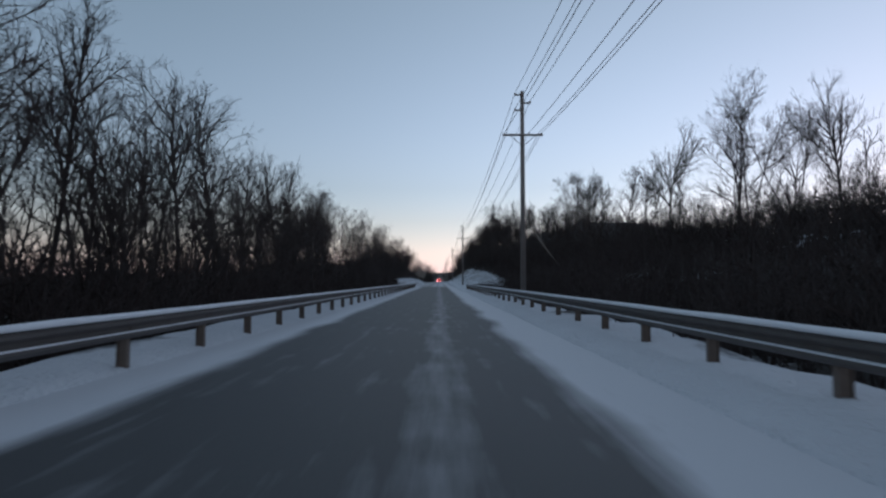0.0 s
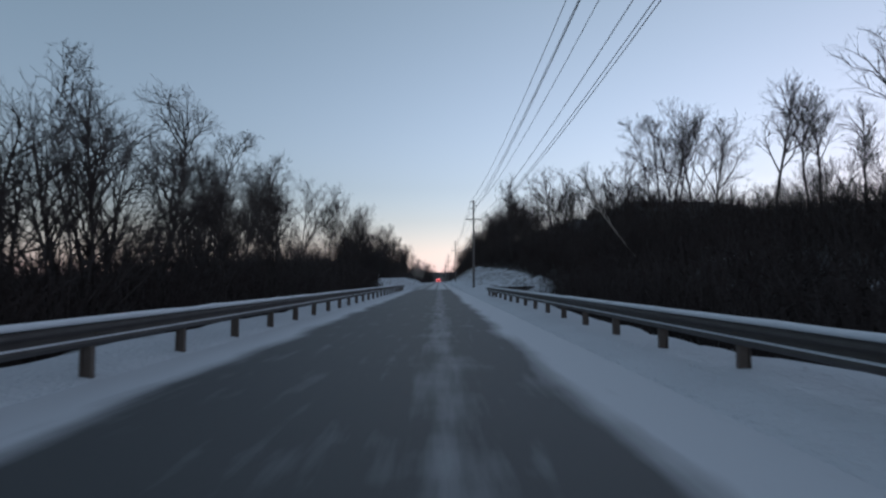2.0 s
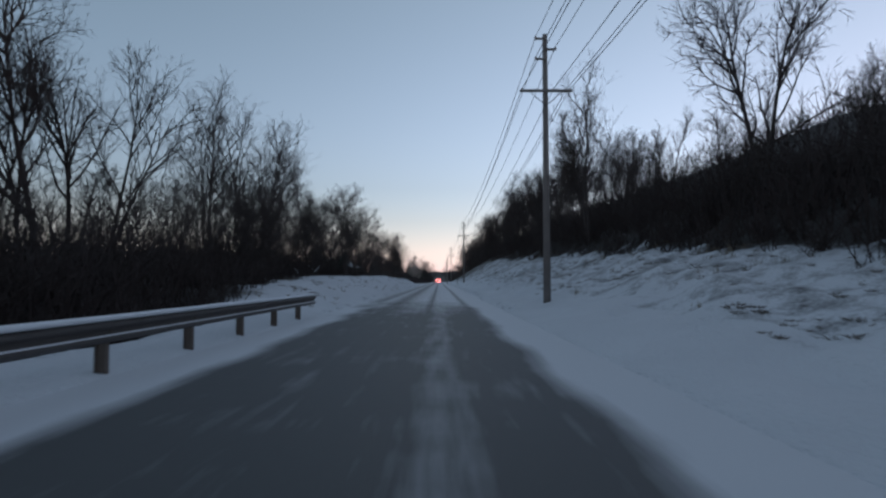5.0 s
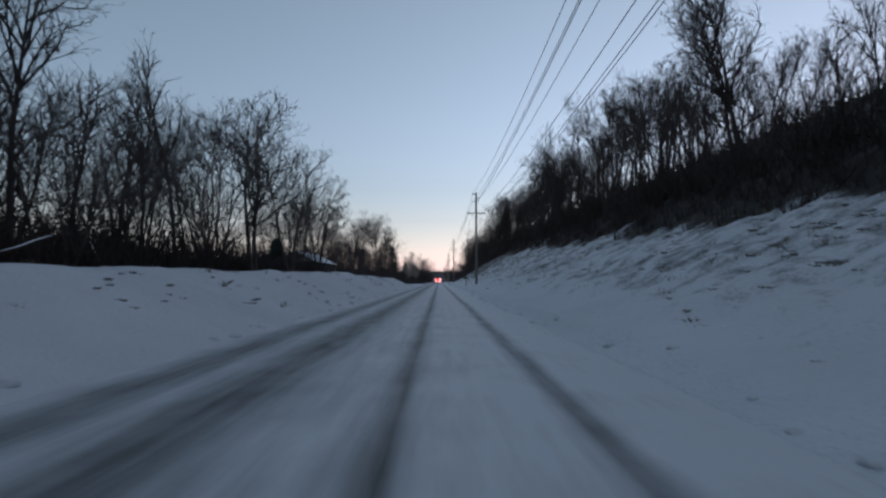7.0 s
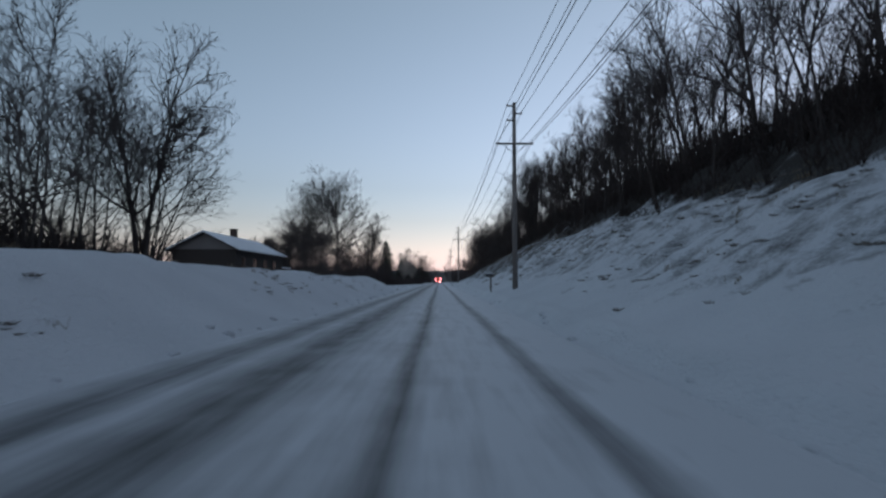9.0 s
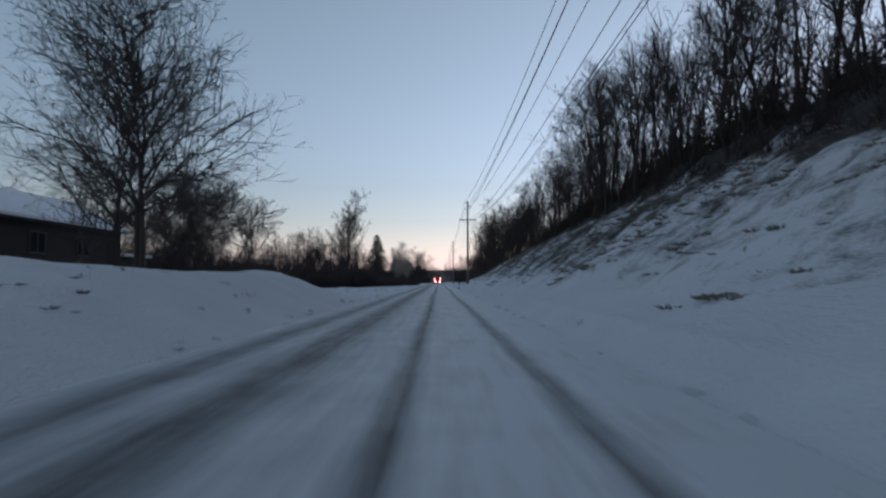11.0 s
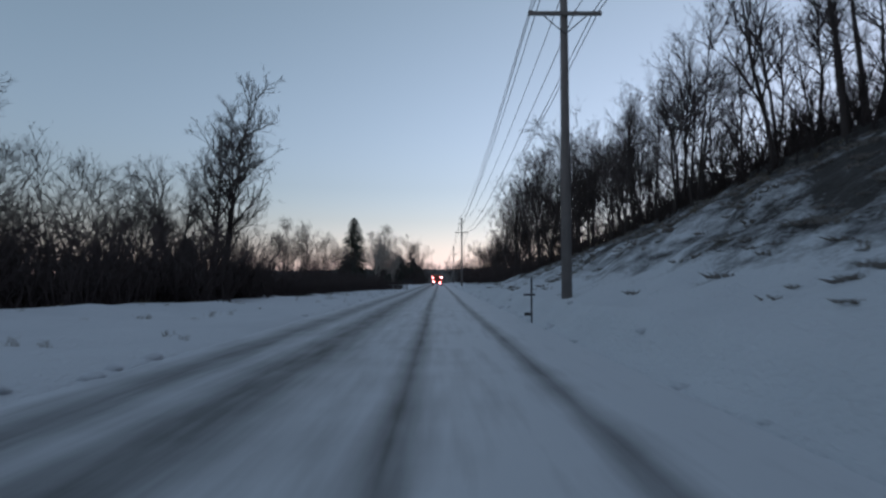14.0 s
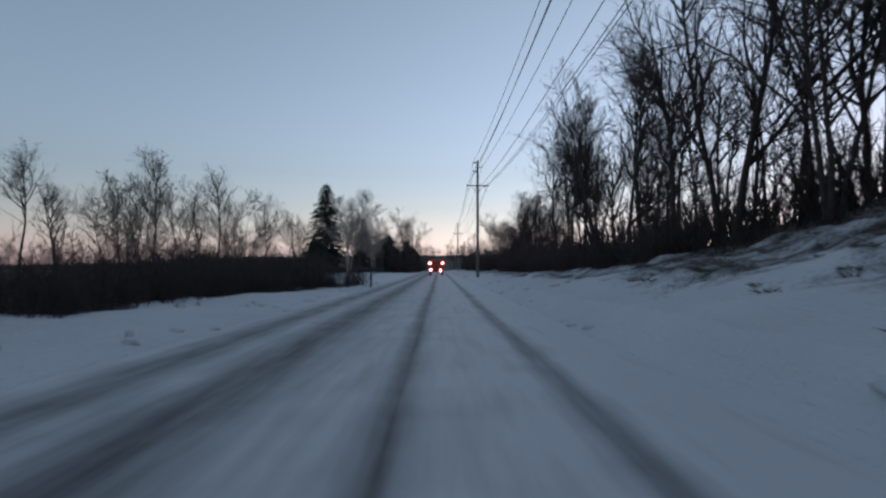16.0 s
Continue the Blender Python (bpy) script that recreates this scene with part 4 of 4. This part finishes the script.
def house(name, label, x0, x1, y0, y1, base, eave, ridge, wall_mat, gable_mat, chimney=True, lean_to=False):
    """A one storey house with its ridge along the road."""
    ob = thing(name, label, "house", ((x0 + x1) / 2, y0, base))
    w, L, h, top = (x1 - x0) / 2, y1 - y0, eave - base, ridge - base
    t = 0.15
    for nm, c, sz in (("front_wall", (0, t / 2, h / 2 - 0.3), (2 * w, t, h + 0.6)), ("back_wall", (0, L - t / 2, h / 2 - 0.3), (2 * w, t, h + 0.6)),
                      ("side_wall", (w - t / 2, L / 2, h / 2 - 0.3), (t, L - 2 * t - 0.01, h + 0.6)), ("side_wall", (-w + t / 2, L / 2, h / 2 - 0.3), (t, L - 2 * t - 0.01, h + 0.6))):
        bm = bmesh.new()
        box(bm, c, sz)
        part(nm, bm, wall_mat, ob)
    for yy in (0.02, L - 0.14):
        bm = bmesh.new()
        low = [bm.verts.new(p) for p in ((-w, yy, h), (w, yy, h), (0, yy, top - 0.03))]
        high = [bm.verts.new((v.co.x, yy + 0.12, v.co.z)) for v in low]
        bm.faces.new(low[::-1])
        bm.faces.new(high)
        for k in range(3):
            bm.faces.new((low[k], low[(k + 1) % 3], high[(k + 1) % 3], high[k]))
        part("gable", bm, gable_mat, ob)
    over = 0.5
    slope = (top - h) / w
    for sgn in (-1, 1):
        for nm, lift, thick, mat in (("roof", 0.02, 0.12, SIDING), ("roof_snow", 0.145, 0.14, SNOW_CAP)):
            bm = bmesh.new()
            a = [(0, -over, top + lift), (sgn * (w + over), -over, h - slope * over + lift), (sgn * (w + over), L + over, h - slope * over + lift), (0, L + over, top + lift)]
            lo = [bm.verts.new(p) for p in a]
            hi = [bm.verts.new((p[0], p[1], p[2] + thick)) for p in a]
            bm.faces.new(lo)
            bm.faces.new(hi[::-1])
            for k in range(4):
                bm.faces.new((lo[k], lo[(k + 1) % 4], hi[(k + 1) % 4], hi[k]))
            bmesh.ops.recalc_face_normals(bm, faces=bm.faces)
            part(nm, bm, mat, ob, "snow lying on the roof" if "snow" in nm else "")
    if chimney:
        bm = bmesh.new()
        box(bm, (-0.4, L * 0.55, top + 0.45), (0.7, 0.7, 1.5), 0.03)
        box(bm, (-0.4, L * 0.55, top + 1.24), (0.82, 0.82, 0.12), 0.02)
        part("chimney", bm, CHIMNEY, ob)
    for k in range(int(L // 4)):
        win = new("window")
        win.parent = ob
        win.matrix_basis = pose(w + 0.01, 2.2 + 4 * k, h * 0.56)
        bm = bmesh.new()
        for dy, dz, sy, sz in ((0, 0.55, 1.3, 0.09), (0, -0.55, 1.3, 0.09), (-0.6, 0, 0.09, 1.0), (0.6, 0, 0.09, 1.0), (0, 0, 0.05, 1.0)):
            box(bm, (0.02, dy, dz), (0.05, sy, sz))
        part("window_frame", bm, TRIM, win)
        bm = bmesh.new()
        box(bm, (0.003, 0, 0), (0.02, 1.12, 1.0))
        part("pane", bm, PANE, win)
    if lean_to:
        bm = bmesh.new()
        box(bm, (0.6, L + 2.4, 0.35), (5.0, 3.6, 1.7))
        part("shed", bm, wall_mat, ob)
        bm = bmesh.new()
        box(bm, (0.6, L + 2.4, 1.32), (5.6, 4.2, 0.2), 0.05)
        part("shed_roof", bm, SNOW_CAP, ob, "flat shed roof under snow")
    return ob


house("house", "low dark brown house with a grey gable and a snowy roof", -27.6, -21, 235, 253, 1.7, 4.55, 6.2, SIDING, GABLE, True, True)
house("house", "pale sided house half hidden among bare trees", -21.5, -16.5, 484, 493, 0.2, 2.9, 4.6, PALE_SIDING, PALE_SIDING, False)


# ---- roadside things ----
DARK_METAL = material("dark_painted_metal", (0.03, 0.03, 0.033), 0.65, (0.018, 0.018, 0.02), 4, 40, 0.1)
GREY_METAL = material("grey_mailbox_metal", (0.07, 0.07, 0.075), 0.6, (0.04, 0.04, 0.04), 5, 40, 0.1)
POST_WOOD = material("post_wood", (0.13, 0.105, 0.085), 0.9, (0.07, 0.055, 0.045), 3, 50, 0.4)


def mailbox_body(parent, x, z, snowy=True, mat=None):
    """A barrel topped box with a door, a flag and a little snow, facing the road."""
    bm = bmesh.new()
    prof = [(-0.085, 0), (0.085, 0), (0.085, 0.13)] + [(0.085 * math.cos(a), 0.13 + 0.085 * math.sin(a)) for a in np.linspace(0.3, 2.84, 7)] + [(-0.085, 0.13)]
    ring = []
    for xx in (-0.26, 0.26):
        ring.append([bm.verts.new((x + xx, p, z + q)) for p, q in prof])
    n = len(prof)
    for k in range(n):
        bm.faces.new((ring[0][k], ring[0][(k + 1) % n], ring[1][(k + 1) % n], ring[1][k]))
    bm.faces.new(ring[0][::-1])
    bm.faces.new(ring[1])
    body = part("mailbox_body", bm, mat or GREY_METAL, parent)
    bm = bmesh.new()
    box(bm, (x - 0.27, 0, z + 0.1), (0.015, 0.15, 0.18), 0.005)
    part("door", bm, DARK_METAL, body)
    bm = bmesh.new()
    box(bm, (x + 0.05, 0.1, z + 0.16), (0.03, 0.01, 0.12))
    part("flag", bm, glowless, body, "small red flag")
    if not snowy:
        return
    bm = bmesh.new()
    box(bm, (x, 0, z + 0.225), (0.48, 0.11, 0.03), 0.012)
    part("snow", bm, SNOW_CAP, body)


glowless = material("red_paint", (0.35, 0.04, 0.03), 0.5, None, 4, 30, 0.0)


def mailbox(x, y, label):
    z = height(x, y)
    ob = thing("mailbox", label, "mailbox", (x, y, z))
    bm = bmesh.new()
    box(bm, (0, 0, 0.42), (0.1, 0.1, 1.24), 0.008)
    part("post", bm, POST_WOOD, ob)
    bm = bmesh.new()
    box(bm, (-0.08, 0, 1.06), (0.5, 0.14, 0.04), 0.005)
    part("bracket", bm, POST_WOOD, ob)
    mailbox_body(ob, -0.08, 1.08)
    return ob


mailbox(3.7, 216, "metal mailbox on a wooden post in the snow")

row = thing("mailbox_stand", "row of dark mailboxes on a plank and post", "mailbox", (-4.5, 363.4, height(-4.5, 363.4)))
bm = bmesh.new()
box(bm, (0, 0, 0.4), (0.11, 0.11, 1.3), 0.008)
part("post", bm, POST_WOOD, row)
bm = bmesh.new()
box(bm, (0, 0, 1.08), (1.7, 0.16, 0.05), 0.008)
part("plank", bm, DARK_METAL, row)
for dx in (-0.56, 0.0, 0.56):
    mailbox_body(row, dx, 1.11, False, DARK_METAL)

# a utility marker beside the pole
z = height(2.87, 298.4)
marker = thing("marker_post", "slim dark marker post with a short crosspiece", "post", (2.87, 298.4, z))
bm = bmesh.new()
box(bm, (0, 0, 0.6), (0.05, 0.06, 1.6), 0.006)
part("post", bm, DARK_METAL, marker)
bm = bmesh.new()
box(bm, (-0.07, -0.05, 0.86), (0.36, 0.05, 0.06), 0.006)
part("crosspiece", bm, DARK_METAL, marker)
bm = bmesh.new()
box(bm, (-0.12, -0.05, 0.26), (0.22, 0.06, 0.10), 0.008)
part("bracket", bm, DARK_METAL, marker)

def fallen_branch(seed, x, y, length, tilt, way):
    """A broken bough leaning up out of the brush, with snow along its upper side."""
    r = random.Random(seed)
    ob = thing("fallen_branch", "broken bough with a line of snow leaning in the brush", "branch", (x, y, height(x, y)), "broken boughs in the brush")
    pts = [Vector((0, 0, -0.1))]
    for k in range(6):
        t = radians(tilt * (1 - 0.12 * k)) + r.gauss(0, 0.06)
        a = radians(way) + r.gauss(0, 0.12)
        pts.append(pts[-1] + Vector((math.cos(t) * math.cos(a), math.cos(t) * math.sin(a), math.sin(t))) * length / 6)
    v, f = [], []
    tube(v, f, pts, [0.034 - 0.004 * k for k in range(7)], 6)
    for k in (2, 3, 4, 5):
        spike(v, f, [pts[k], pts[k] + Vector((r.gauss(0, 0.35), r.gauss(0, 0.35), r.uniform(0.1, 0.5)))], [0.014, 0.005])
    from_lists("bough", v, f, BARK, ob, True)
    v, f = [], []
    tube(v, f, [p + Vector((0, 0, 0.03)) for p in pts[2:6]], [0.008, 0.02, 0.018, 0.008], 6)
    tagged(from_lists("snow", v, f, SNOW_CAP, ob, True), "snow lying along the bough")


for k, (x, y, length, tilt, way) in enumerate(((-8.0, 71, 2.8, 26, 160), (-8.3, 76, 3.2, 30, 20), (-8.1, 84, 2.4, 24, 170), (-8.4, 92, 3.4, 27, 15), (-8.0, 99, 2.6, 25, 165), (-8.3, 104, 2.8, 28, 30),
                                               (-10.9, 142, 3.2, 30, 110), (-11.6, 149, 3.6, 26, 80), (-12.0, 156, 2.8, 34, 130), (9.5, 44, 3.2, 18, 100), (11.0, 50, 3.6, 14, 70), (10.4, 58, 3.0, 16, 130))):
    fallen_branch(k, x, y, length, tilt, way)

# snow lumps thrown up by the plough
CLOD = material("snow_clod", (0.66, 0.68, 0.72), 0.8, (0.4, 0.41, 0.43), 6, 30, 0.4)
lumps = []
for k in range(3):
    bm = bmesh.new()
    bmesh.ops.create_icosphere(bm, subdivisions=2, radius=0.16)
    for v in bm.verts:
        v.co *= 1 + 0.5 * noise.noise(v.co * 7 + Vector((k * 9, 0, 0)))
        v.co.z *= 0.5
    lumps.append((np.array([tuple(v.co) for v in bm.verts]), np.array([[v.index for v in f.verts] for f in bm.faces])))
    bm.free()
spots = [(rnd.choice((rnd.gauss(2.9, 0.35), rnd.gauss(-4.6, 0.3))), rnd.uniform(120, 400), rnd.uniform(0.3, 1.1)) for _ in range(420)]
mass("snow_clods", lumps, spots, CLOD, "lumps of ploughed snow along the road's edges", "snow")


# ---- lorry ahead ----
ORANGE = material("orange_paint", (0.55, 0.16, 0.03), 0.5, (0.3, 0.09, 0.03), 3, 30, 0.1)
RUSTED = material("dirty_tailgate", (0.17, 0.06, 0.04), 0.7, (0.09, 0.05, 0.04), 3, 30, 0.2)
RUBBER = material("rubber", (0.02, 0.02, 0.02), 0.8, None, 6, 40, 0.2)
RED_LAMP = glowing("red_lamp", (1.0, 0.20, 0.19), 5.0)
lorry = thing("dump_truck", "orange dump truck with red tail lamps on the snowy road", "truck", (-0.45, 418, 0.03))
bm = bmesh.new()
box(bm, (0, 3.2, 0.75), (0.9, 6.6, 0.3), 0.03)
part("chassis", bm, DARK_METAL, lorry)
bm = bmesh.new()
box(bm, (0, 2.1, 1.75), (2.4, 4.2, 1.5), 0.06)
for yy in (0.3, 1.2, 2.1, 3.0, 3.9):
    box(bm, (0, yy, 1.75), (2.48, 0.1, 1.4), 0.02)
part("dump_body", bm, ORANGE, lorry)
bm = bmesh.new()
box(bm, (0, -0.03, 1.75), (2.2, 0.08, 1.35), 0.03)
box(bm, (0, -0.09, 1.75), (0.12, 0.06, 1.3), 0.01)
part("tailgate", bm, RUSTED, lorry, "dull brown tailgate caked with road dirt")
bm = bmesh.new()
box(bm, (0, 5.3, 1.7), (2.2, 1.7, 1.8), 0.15)
box(bm, (0, 6.6, 1.2), (1.9, 1.3, 0.9), 0.15)
part("cab", bm, ORANGE, lorry)
bm = bmesh.new()
box(bm, (0, -0.1, 0.72), (2.3, 0.12, 0.16), 0.02)
part("bumper", bm, DARK_METAL, lorry)
for yy, off in ((0.9, 0.95), (2.0, 0.95), (6.3, 0.98)):
    for sgn in (-1, 1):
        bm = bmesh.new()
        rod(bm, (sgn * (off - 0.17), yy, 0.5), (sgn * (off + 0.17), yy, 0.5), 0.5, sides=20)
        wheel = part("wheel", bm, RUBBER, lorry)
        bm = bmesh.new()
        rod(bm, (sgn * (off + 0.172), yy, 0.5), (sgn * (off + 0.19), yy, 0.5), 0.26, sides=16)
        part("rim", bm, STEEL, wheel)
for x, zz in ((-1.0, 1.95), (1.0, 1.98), (-0.85, 0.95), (0.7, 0.85)):
    bm = bmesh.new()
    rod(bm, (x, -0.18, zz), (x, -0.1, zz), 0.14, sides=14)
    part("tail_lamp", bm, RED_LAMP, lorry, "glowing red tail lamp")
